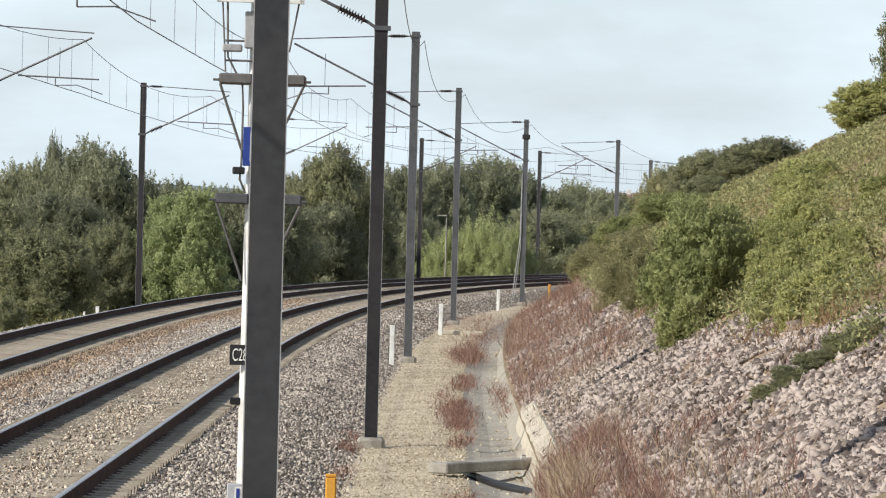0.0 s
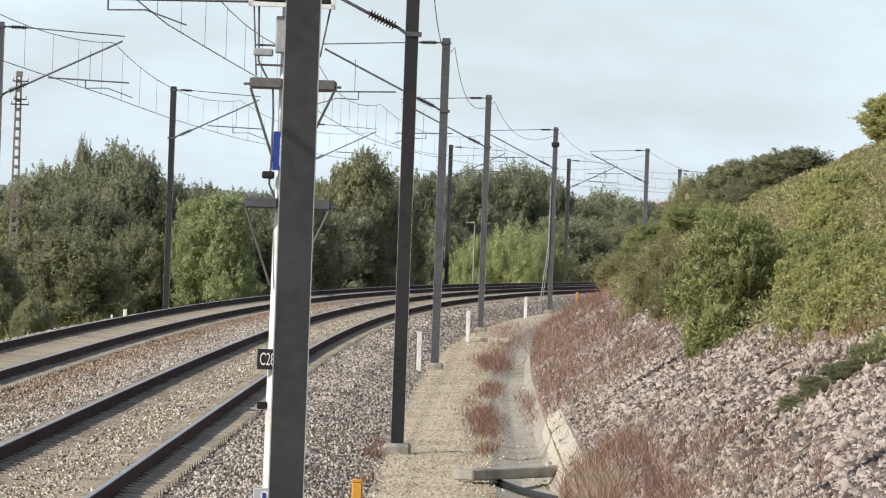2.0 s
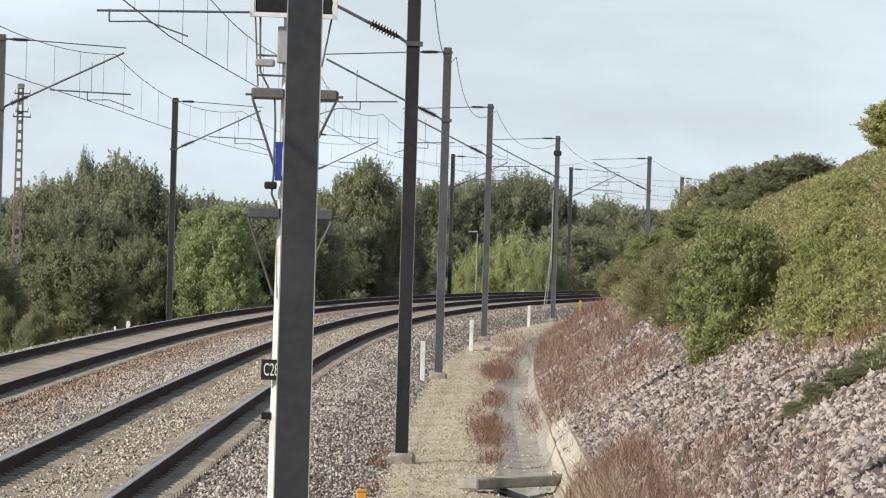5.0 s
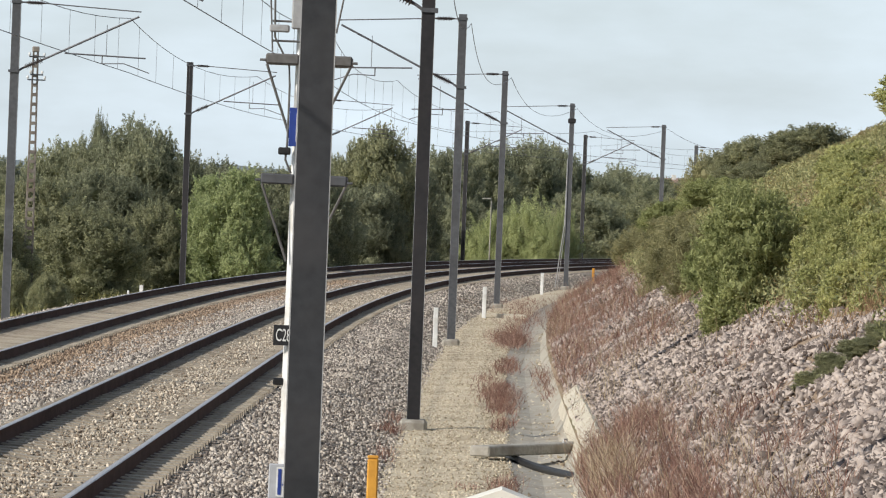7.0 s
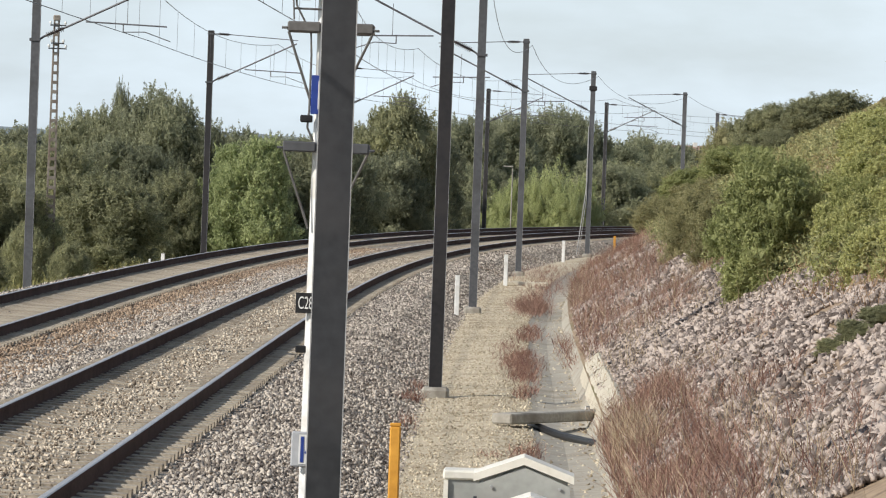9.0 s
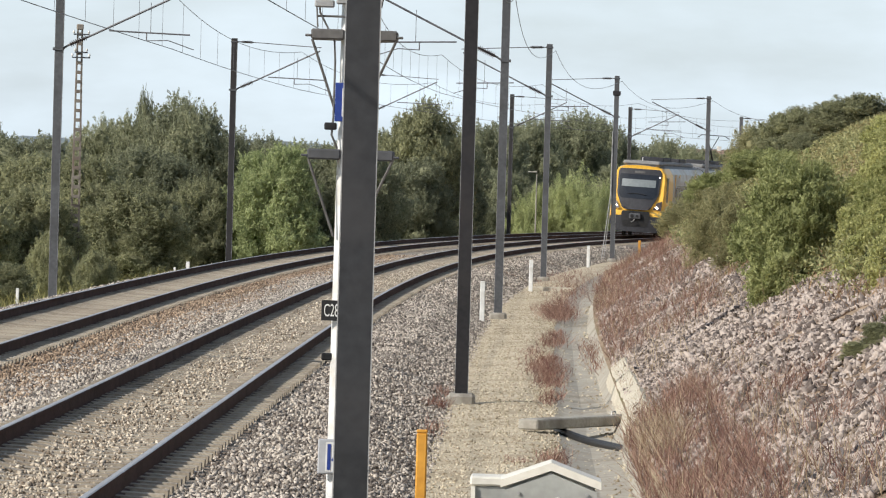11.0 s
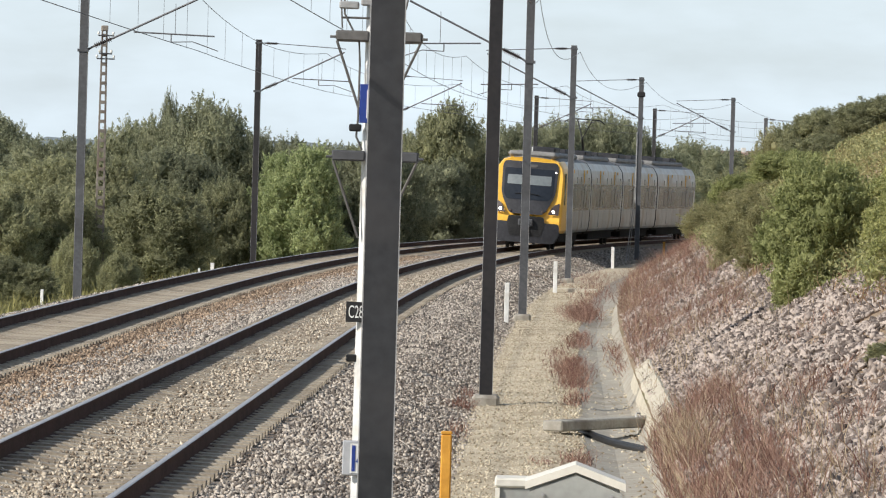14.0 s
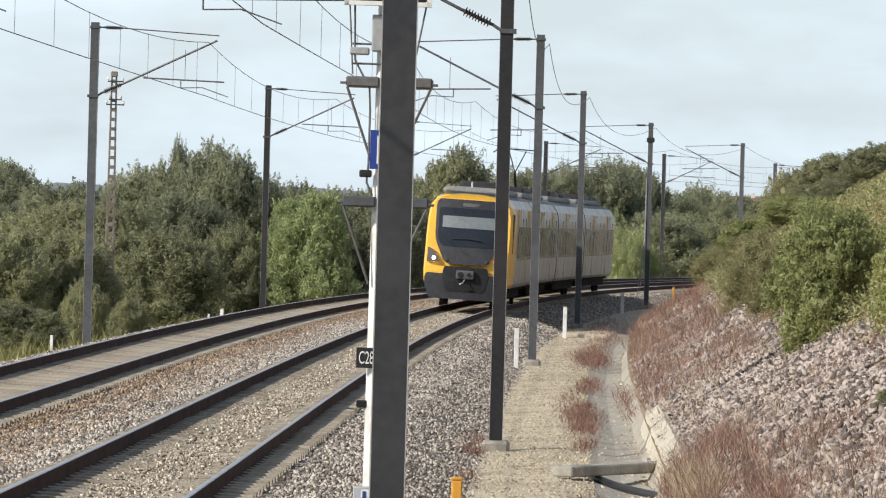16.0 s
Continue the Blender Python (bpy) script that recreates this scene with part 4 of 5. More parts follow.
def car_pose(s_mid):
    a, b = s_mid - 6.0, s_mid + 6.0
    pa, pb = at(a, 0), at(b, 0)
    mid = (pa + pb) / 2
    d = pa - pb
    yaw = math.degrees(math.atan2(-d.x, d.y))
    return Matrix.Translation((mid.x, mid.y, 0.04)) @ pose(0, 0, 0, 0, 0, yaw) @ pose(0, 0, 0, 0, -math.degrees(math.atan2(0.08, 1.735)), 0)


CARS = [rail_car("driving_car", "yellow-nosed grey electric train car with lit headlights", True, False),
        rail_car("middle_car", "grimy light grey articulated train car with a raised pantograph", False, True),
        rail_car("middle_car", "grimy light grey articulated train car", False, False),
        rail_car("trailing_car", "last light grey car of the train", False, False)]


# ---- loose stones ----
def bed_heights(s, off):
    """Height of the ballast at arrays of places."""
    out = np.zeros(len(s))
    for k in range(0, len(s), 400):
        sl = slice(k, k + 400)
        prof = sorted(bed_profile(float(np.mean(s[sl])))[:14])
        out[sl] = np.interp(off[sl], [p[0] for p in prof], [p[1] for p in prof])
    return out


def stone_field(name, label, parent_kind, x, y, z, size, mat, rng, flat=0.75, rings=6):
    """Many small angular stones in one mesh."""
    n = len(x)
    base = np.array([(1, 0, 0), (0, 1, 0), (-1, 0, 0), (0, -1, 0), (0, 0, 1), (0, 0, -1)], float)
    tri = np.array([(0, 1, 4), (1, 2, 4), (2, 3, 4), (3, 0, 4), (1, 0, 5), (2, 1, 5), (3, 2, 5), (0, 3, 5)])
    if rings > 6:
        g = (1 + 5 ** 0.5) / 2
        base = np.array([(-1, g, 0), (1, g, 0), (-1, -g, 0), (1, -g, 0), (0, -1, g), (0, 1, g), (0, -1, -g), (0, 1, -g), (g, 0, -1), (g, 0, 1), (-g, 0, -1), (-g, 0, 1)]) / 1.9
        tri = np.array([(0, 11, 5), (0, 5, 1), (0, 1, 7), (0, 7, 10), (0, 10, 11), (1, 5, 9), (5, 11, 4), (11, 10, 2), (10, 7, 6), (7, 1, 8), (3, 9, 4), (3, 4, 2), (3, 2, 6), (3, 6, 8),
                        (3, 8, 9), (4, 9, 5), (2, 4, 11), (6, 2, 10), (8, 6, 7), (9, 8, 1)])
    v = base[None] * rng.uniform(0.6, 1.3, (n, len(base), 1)) + rng.normal(0, 0.13, (n, len(base), 3))
    v *= rng.uniform(0.5, 1.4, (n, 1, 3)) * np.array([1, 1, flat])
    # tumble
    q = rng.normal(size=(n, 4))
    q /= np.linalg.norm(q, axis=1)[:, None]
    w, a, b, c = q.T
    rot = np.stack([1 - 2 * (b * b + c * c), 2 * (a * b - c * w), 2 * (a * c + b * w), 2 * (a * b + c * w), 1 - 2 * (a * a + c * c), 2 * (b * c - a * w),
                    2 * (a * c - b * w), 2 * (b * c + a * w), 1 - 2 * (a * a + b * b)], 1).reshape(n, 3, 3)
    v = np.einsum("nij,nkj->nki", rot, v) * size[:, None, None] + np.stack([x, y, z], 1)[:, None]
    tris = (tri[None] + (np.arange(n) * len(base))[:, None, None]).reshape(-1, 3)
    return thing(name, label, "stones", kind="stuff", data=tri_mesh(name, v.reshape(-1, 3), tris, mat))


def scatter(rng, n, s0, s1, o0, o1, near=1.0):
    """Places spread along the line, thinning out with distance when near > 1."""
    s = s0 + (s1 - s0) * rng.random(n) ** near
    return np.sort(s), o0 + (o1 - o0) * rng.random(n)


def ballast_stones():
    rng = np.random.default_rng(2)
    ss, oo, zz = [], [], []
    for n, s0, s1, o0, o1, near in [(30000, 46, 130, 1.42, 3.55, 1.3), (14000, 120, 260, 1.25, 3.5, 1.3), (1300, 46, 120, 1.0, 1.42, 1.2),
                                    (26000, 50, 160, -3.0, -1.3, 1.2), (9000, 150, 290, -3.2, -1.2, 1.2)]:
        s, o = scatter(rng, n, s0, s1, o0, o1, near)
        ss.append(s), oo.append(o)
    for n, s0, s1, o0, o1 in [(7000, 70, 230, -0.7, 0.7), (9000, 80, 240, -2.4, -1.2), (3000, 230, 330, -2.4, 1.3)]:
        s, o = scatter(rng, n, s0, s1, o0, o1, 1.2)
        ss.append(s), oo.append(o - spacing(s))
    s, o = np.concatenate(ss), np.concatenate(oo)
    k = np.argsort(s)
    s, o = s[k], o[k]
    x, y = many(s, o)
    z = bed_heights(s, o) + rng.uniform(-0.004, 0.022, len(s))
    size = rng.uniform(0.018, 0.040, len(s)) * np.where(s > 140, 1.25, 1)
    stone_field("ballast_stones", "grey angular ballast stones on the bed", "", x, y, z, size, M_STONE, rng)
    s, o = scatter(rng, 38000, 44, 185, -0.74, 0.74, 1.3)
    o = np.sign(o) * 0.70 * (np.abs(o) / 0.74) ** 1.5
    k = (np.abs((s - 40) % 0.6 - 0.3) < 0.20) | (rng.random(len(s)) < 0.5 - 0.6 * np.abs(o))   # few lie on the sleepers
    s, o = s[k], o[k]
    x, y = many(s, o)
    z = bed_heights(s, o) + rng.uniform(0.008, 0.068, len(s))
    stone_field("crib_stones", "pale dusty stones between the rails", "", x, y, z, rng.uniform(0.016, 0.036, len(s)), M_CRIB, rng)
    s, o = scatter(rng, 17000, 60, 210, 0.0, 1.9, 1.2)
    o = 1.25 + 1.5 * rng.random(len(s)) ** 1.3 - spacing(s)
    x, y = many(s, o)
    z = bed_heights(s, o) + rng.uniform(0.0, 0.024, len(s))
    stone_field("rusty_ballast_stones", "rust-dusted ballast stones between the tracks", "", x, y, z, rng.uniform(0.020, 0.042, len(s)), M_RUSTSTONE, rng)
    s, o = scatter(rng, 21000, 52, 180, 3.3, 5.15, 1.3)
    x, y = many(s, o)
    z = np.interp(o, [3.3, 3.9, 4.6, 5.12], [-0.71, -0.68, -0.65, -0.69]) + rng.uniform(-0.004, 0.006, len(s))
    stone_field("path_gravel", "pale gravel strewn on the sandy path", "", x, y, z, rng.uniform(0.008, 0.026, len(s)), M_GRAVEL, rng)
    s, o = scatter(rng, 1500, 55, 150, 5.15, 5.95, 1.3)
    x, y = many(s, o)
    z = np.interp(o, [5.2, 5.55, 5.92, 6.0], [-0.74, -0.80, -0.74, -0.6]) + 0.004
    stone_field("drain_stones", "stones lying in the silted drain", "", x, y, z, rng.uniform(0.012, 0.04, len(s)), M_GRAVEL, rng)


M_GRAVEL = material("pale_gravel", (0.26, 0.21, 0.14), (0.60, 0.53, 0.40), 1.0, 12, 0.9, bump=0.1, island=0.9)
ballast_stones()


def stony_edge(s):
    """How far up the cutting the stones reach."""
    return 9.5 - 0.7 * min(1, max(0, (s - 60) / 22)) - 0.3 * min(1, max(0, (s - 105) / 20))


def riprap():
    rng = np.random.default_rng(9)
    s, o = scatter(rng, 96000, 40, 170, 6.15, 10.3, 1.5)
    keep = [i for i in range(len(s)) if o[i] < stony_edge(s[i]) + 0.25 + 0.4 * noise.noise((s[i] * 0.3, o[i], 0)) and noise.noise((s[i] * 0.13, o[i] * 0.55, 7)) > -0.42]
    s, o = s[keep], o[keep]
    pts = np.array([bank_surface(a, b) for a, b in zip(s, o)])
    size = rng.uniform(0.024, 0.056, len(s)) * np.where(rng.random(len(s)) < 0.10, 1.5, 1)
    bank = bpy.data.objects["bank"]
    near = [i for i in range(len(s)) if 58 < s[i] < 74 and o[i] > 7.6 and size[i] > 0.055][:300]
    shapes = []
    for i in range(8):
        bm = bmesh.new()
        bmesh.ops.create_icosphere(bm, subdivisions=1, radius=1)
        for v in bm.verts:
            v.co *= rng.uniform(0.55, 1.3)
            v.co.z *= 0.62
        me = bpy.data.meshes.new("stone")
        bm.to_mesh(me)
        bm.free()
        me.materials.append(M_BOULDER)
        shapes.append(me)
    for i in near:
        m = Matrix.Translation(pts[i] + [0, 0, 0.02]) @ pose(0, 0, 0, *rng.uniform(0, 360, 3)) @ Matrix.Diagonal((size[i], size[i] * 0.85, size[i], 1))
        part("stone", shapes[i % 8], None, bank, m=m)
    rest = np.setdiff1d(np.arange(len(s)), near)
    stone_field("riprap", "tumbled pinkish-grey stones covering the cutting's foot", "", pts[rest, 0], pts[rest, 1], pts[rest, 2] + 0.015, size[rest] * 1.1, M_RIPRAP, rng, 0.62)


riprap()


# ---- grasses and herbage ----
def blade_field(name, label, roots, height, width, mat, rng, lean=0.28, category="grass"):
    """Thin bent blades in one mesh; roots: an array of places."""
    n = len(roots)
    a = rng.uniform(0, 6.28, n)
    side = np.stack([np.cos(a), np.sin(a), np.zeros(n)], 1) * (width * rng.uniform(0.6, 1.3, n))[:, None]
    h = height * rng.uniform(0.45, 1.15, n)
    tilt = np.stack([rng.normal(0, lean, n), rng.normal(0, lean, n), np.ones(n)], 1)
    mid = roots + tilt * (h * 0.55)[:, None]
    bend = tilt + np.stack([rng.normal(0, lean, n), rng.normal(0, lean, n), np.zeros(n)], 1)
    top = mid + bend * (h * 0.45)[:, None]
    co = np.stack([roots - side, roots + side, mid + side * 0.8, mid - side * 0.8, top], 1).reshape(-1, 3)
    q = np.arange(n)[:, None] * 5
    tris = np.concatenate([q + [0, 1, 2], q + [0, 2, 3], q + [3, 2, 4]])
    return thing(name, label, category, kind="stuff", data=tri_mesh(name, co, tris, mat))


def on_bank(rng, n, s0, s1, o0, o1, keep=-9, near=1.0, freq=0.3):
    s, o = scatter(rng, n, s0, s1, o0, o1, near)
    return np.array([bank_surface(a, b) for a, b in zip(s, o) if noise.noise((a * freq * 0.6, b * freq * 2, 2)) > keep])


def dry_grasses():
    rng = np.random.default_rng(4)
    roots = np.concatenate([on_bank(rng, 6200, 38, 70, 6.1, 6.95, -0.1, 1.0, 0.9), on_bank(rng, 2400, 40, 66, 6.9, 8.0, 0.10, 1.0, 0.7),
                            on_bank(rng, 11500, 90, 175, 6.1, 8.1, -0.18), on_bank(rng, 5000, 70, 150, 7.6, 9.6, 0.12), on_bank(rng, 6000, 150, 250, 6.1, 8.8, -0.3)])
    roots = np.concatenate([roots, np.stack([*many(rng.uniform(40, 68, 1500), rng.uniform(5.96, 6.2, 1500)), np.full(1500, -0.56)], 1)])
    blade_field("dry_grass", "tall reddish-brown dry grass at the cutting's foot", roots, 0.26 + 0.28 * rng.random(len(roots)) ** 2, 0.0045, M_DRY, rng, 0.50)
    roots = np.concatenate([on_bank(rng, 1500, 38, 72, 6.1, 7.5, 0.0, 1.0, 0.8), on_bank(rng, 4500, 72, 170, 6.1, 9.2, 0.0), on_bank(rng, 400, 57, 64, 6.05, 6.5),
                            np.stack([*many(rng.uniform(40, 70, 180), rng.uniform(5.98, 6.15, 180)), np.full(180, -0.56)], 1)])
    blade_field("pale_dry_stems", "pale straw stems among the dry grass", roots, np.full(len(roots), 0.52), 0.0038, M_STRAW, rng, 0.5)
    roots = np.concatenate([on_bank(rng, 1500, 56, 72, 9.4, 10.8, 0.0), on_bank(rng, 1500, 78, 112, 8.5, 9.3, 0.0), on_bank(rng, 1100, 60, 84, 8.7, 9.7, -0.1)])
    blade_field("rusty_weeds", "rusty brown dried dock at the stones' upper edge", roots, 0.18 + 0.3 * rng.random(len(roots)), 0.005, M_RUSTY_DOCK, rng, 0.5)
    # small tufts along the drain's edge
    for s, o, r, h, n in [(64.2, 5.02, 0.16, 0.26, 260), (64.3, 4.56, 0.08, 0.10, 90), (82, 5.0, 0.14, 0.18, 160), (89.5, 5.04, 0.22, 0.30, 380), (94.6, 5.06, 0.30, 0.34, 620),
                          (97.5, 4.9, 0.34, 0.26, 420), (101, 5.06, 0.18, 0.24, 260), (112, 5.15, 0.30, 0.34, 420), (118, 5.2, 0.16, 0.24, 200), (134, 5.2, 0.42, 0.55, 900), (139, 5.0, 0.5, 0.45, 700),
                          (150, 5.1, 0.5, 0.30, 300), (79.0, 3.28, 0.10, 0.36, 150), (83.5, 3.25, 0.09, 0.3, 90), (72, 3.35, 0.2, 0.2, 120), (160, 5.2, 0.8, 0.35, 420), (172, 4.9, 1.0, 0.3, 420), (184, 4.6, 1.2, 0.3, 420), (196, 4.2, 1.2, 0.3, 380), (84, 5.1, 0.12, 0.2, 120), (105, 4.7, 0.3, 0.2, 160),
                          (97, 6.08, 0.3, 0.35, 200), (103, 6.08, 0.3, 0.4, 240), (108, 6.08, 0.4, 0.4, 260)]:
        n = int(n * 0.75)
        ss, oo = rng.normal(s, r * 5.5, n), rng.normal(o, r * 0.42, n) + 0.12 * np.sin(np.arange(n) * 0.7)
        x, y = many(ss, oo)
        ob = blade_field("weed_tuft", "dry reddish weed tuft beside the drain", np.stack([x, y, np.full(n, -0.66)], 1), np.full(n, h * 0.66), 0.0055, M_DRY, rng, 0.65, "weed")
        tagged(ob, group="weeds beside the drain")
    roots = np.stack([*many(*[v for v in (rng.uniform(110, 300, 14000), -8.3 - 5.5 * rng.random(14000) ** 1.2)]), np.full(14000, -1.55)], 1)
    blade_field("verge_grass", "yellow-green grass on the far verge", roots, 0.22 + 0.5 * rng.random(len(roots)) ** 2, 0.012, M_GRASS, rng, 0.4)
    # low herbage over the upper cutting: leaves in soft mounds
    s, o = scatter(rng, 260000, 54, 270, 8.2, 21, 1.35)
    keep, pts = [], []
    for a, b in zip(s, o):
        if b < stony_edge(a) - 0.15 + 0.7 * noise.noise((a * 0.2, b * 0.6, 1)):
            continue
        lump = 0.5 + 0.5 * noise.noise((a * 0.16, b * 0.75, 11)) + 0.35 * noise.noise((a * 0.45, b * 1.9, 5))
        p = bank_surface(a, b)
        pts.append((p.x, p.y, p.z + max(0.02, (0.30 + 0.42 * lump) * random.random() ** 0.6)))
    pts = np.array(pts)
    n = len(pts)
    nrm = rng.normal(0, 0.8, (n, 3)) + [-0.2, -0.2, 0.45]
    nrm /= np.linalg.norm(nrm, axis=1)[:, None]
    u = np.cross(nrm, rng.normal(size=(n, 3)))
    u /= np.linalg.norm(u, axis=1)[:, None]
    v = np.cross(nrm, u)
    size = (0.042 * rng.uniform(0.5, 1.3, n) * (0.6 + pts[:, 1] / 180))[:, None]
    co = np.stack([pts - v * size, pts + u * size * 0.55, pts + v * size - u * size * 0.25], 1).reshape(-1, 3)
    thing("bank_herbage", "yellow-green weeds and brambles over the cutting side", "undergrowth", kind="stuff",
          data=tri_mesh("bank_herbage", co, np.arange(n * 3).reshape(-1, 3), M_HERB))
    roots = on_bank(rng, 22000, 74, 250, 9.2, 20, -0.1, 1.3)
    blade_field("bank_stems", "pale grass stems rising from the cutting side", roots, np.full(len(roots), 0.6), 0.006, M_GRASS, rng, 0.35)


M_HERB = material("herbage", (0.132, 0.150, 0.058), (0.385, 0.380, 0.172), 0.30, 1.6, 0.7, bump=0, island=0.9, stain=(0.27, 0.20, 0.10), stain_size=0.22, soft_light=0.3)
dry_grasses()


# ---- small works beside the line ----
def marker_post(label, s, off, z0, height, width, mat, group="marker posts"):
    ob = thing("marker_post", label, "marker post", Matrix.Translation(at(s, off, z0)) @ pose(0, 0, 0, 0, 0, turn(s)), group)
    bm = box(width, width * 0.7, height, 0, 0, 0, 0.012)
    part("shaft", bm, mat, ob)
    part("cap", box(width * 1.04, width * 0.74, 0.03, 0, 0, height - 0.002, 0.008), mat, ob)


for s, o, h, w, z in [(128.1, 3.30, 1.05, 0.12, -0.74), (166.3, 3.80, 1.04, 0.13, -0.74), (218.4, 3.72, 0.94, 0.13, -0.74), (185.4, -9.23, 0.55, 0.13, -0.95), (184.0, -9.55, 0.40, 0.08, -0.98),
                      (164.8, -12.6, 0.5, 0.10, -1.55), (288, -8.9, 0.45, 0.14, -0.7)]:
    marker_post("white concrete marker post beside the ballast", s, o, z, h, w, M_WHITE)
marker_post("orange plastic marker post at the ballast's foot", 45.1, 3.77, -0.74, 1.35, 0.095, M_ORANGE)
marker_post("faded orange marker post by the path", 250.9, 3.60, -0.74, 0.87, 0.12, M_ORANGE)


def drain_works():
    a, b = Vector((1.80, 71.9, -0.64)), Vector((3.74, 75.0, -0.62))
    d = b - a
    m = Matrix.Translation((a + b) / 2) @ pose(0, 0, 0, 0, 0, math.degrees(math.atan2(d.y, d.x)))
    slab = thing("drain_slab", "weathered concrete slab bridging the drain", "concrete slab", m)
    part("block", box(d.length, 0.32, 0.15, 0, 0, 0.0, 0.02), M_CONCRETE, slab)
    for x in (0.5, 1.5):
        part("lifting_eye", tube([(x - 0.06, -0.05, 0.14), (x - 0.05, -0.05, 0.20), (x + 0.05, -0.05, 0.20), (x + 0.06, -0.05, 0.14)], 0.012), M_EDGE, slab)
    # added black tube: stands in for the shadowed edge of a step in the drain
    pipe = thing("drain_pipe", "black tube standing in for a shadow edge across the drain", "pipe")
    part("barrel", tube([(2.15, 73.6, -0.66), (2.6, 71.2, -0.72), (3.05, 68.6, -0.70)], 0.055, 9), M_BLACK, pipe)
    wall = thing("drain_wall", "pale bare concrete lining of the drain's side", "drain wall", kind="structure",
                 data=sweep("drain_wall", [(5.98, -0.70), (6.08, -0.32), (6.30, -0.14), (6.42, -0.18), (6.42, -0.9), (5.98, -0.9)], 68.6, 89, 0.7, M_PALE, wobble=0.007))
    kerb = thing("path_sill", "pale concrete sill across the path", "sill", Matrix.Translation(at(166.9, 4.4, -0.67)) @ pose(0, 0, 0, 0, 0, turn(167)))
    part("strip", box(1.5, 0.5, 0.13, 0, 0, 0, 0.015), M_PALE, kerb)


drain_works()


def cabinet(s, off, width, peak, eaves, label):
    """A relay cabinet with a gabled cover."""
    c = thing("relay_cabinet", label, "cabinet", Matrix.Translation(at(s, off, -0.70)) @ pose(0, 0, 0, 0, 0, turn(s)), "cabinets by the drain")
    top, ev, w, d = peak + 0.70, eaves + 0.70, width, 0.46
    def gable(w2, y0, y1, lo, hi, base):
        bm = bmesh.new()
        rings = [[bm.verts.new(v) for v in ((-w2, y, base), (w2, y, base), (w2, y, lo), (0, y, hi), (-w2, y, lo))] for y in (y0, y1)]
        for k in range(5):
            bm.faces.new((rings[0][k], rings[0][(k + 1) % 5], rings[1][(k + 1) % 5], rings[1][k]))
        bm.faces.new(rings[0][::-1])
        bm.faces.new(rings[1])
        bmesh.ops.recalc_face_normals(bm, faces=bm.faces)
        return bm
    part("body", gable(w / 2 - 0.045, -d / 2 + 0.03, d / 2, ev - 0.05, top - 0.05, 0.0), M_CABINET, c)
    bm = bmesh.new()
    prof = [(-w / 2, ev), (0, top), (w / 2, ev), (w / 2, ev - 0.060), (0, top - 0.060), (-w / 2, ev - 0.060)]
    rings = [[bm.verts.new((x, y, z)) for x, z in prof] for y in (-d / 2 - 0.03, d / 2 + 0.05)]
    for k in range(6):
        bm.faces.new((rings[0][k], rings[0][(k + 1) % 6], rings[1][(k + 1) % 6], rings[1][k]))
    for r in rings:
        bm.faces.new((r[0], r[1], r[4], r[5]))
        bm.faces.new((r[1], r[2], r[3], r[4]))
    bmesh.ops.recalc_face_normals(bm, faces=bm.faces)
    part("cover", bm, M_CREAM, c, "cream gabled cover")
    panel = part("gable_panel", gable(w / 2 - 0.03, -d / 2 - 0.012, -d / 2 + 0.028, ev - 0.08, top - 0.08, ev - 0.22), M_CABINET, c)
    for x in (-w * 0.32, w * 0.36):
        part("bolt", tube([(x, -d / 2 - 0.03, ev - 0.10), (x, -d / 2 - 0.008, ev - 0.10)], 0.013, 8), M_EDGE, panel)
    for x in (-0.04, 0.04):
        part("vent_hole", tube([(x, -d / 2 + 0.027, ev - 0.27), (x, -d / 2 + 0.045, ev - 0.27)], 0.009, 8), M_BLACK, c)
    for x in (-w / 2 + 0.02, w / 2 - 0.02):
        part("hinge", box(0.035, 0.06, 0.24, x, -d / 2 + 0.08, ev - 0.42, 0.006), M_TRAINGREY, c)


cabinet(40.0, 4.885, 0.775, 0.67, 0.53, "grey relay cabinet with a cream gabled cover")
cabinet(36.3, 4.925, 0.775, 0.60, 0.46, "nearer grey relay cabinet with a cream gabled cover")
flat = thing("junction_box", "flat-lidded grey box beside the relay cabinet", "cabinet", Matrix.Translation(at(41.0, 4.46, -0.70)) @ pose(0, 0, 0, 0, 0, turn(41)))
part("body", box(0.36, 0.36, 1.12, 0, 0, 0, 0.01), M_CABINET, flat)
part("lid", box(0.42, 0.42, 0.075, 0, 0, 1.115, 0.015), M_CREAM, flat, "cream lid")
part("front_frame", box(0.035, 0.03, 1.11, -0.185, -0.195, 0), M_CREAM, flat)


def text_part(words, size, mat, parent, m, label=""):
    cu = bpy.data.curves.new("lettering", "FONT")
    cu.body, cu.size, cu.extrude, cu.align_x = words, size, 0.002, "LEFT"
    cu.materials.append(mat)
    ob = new("lettering", cu)
    ob.parent, ob.matrix_basis = parent, m
    return tagged(ob, label)


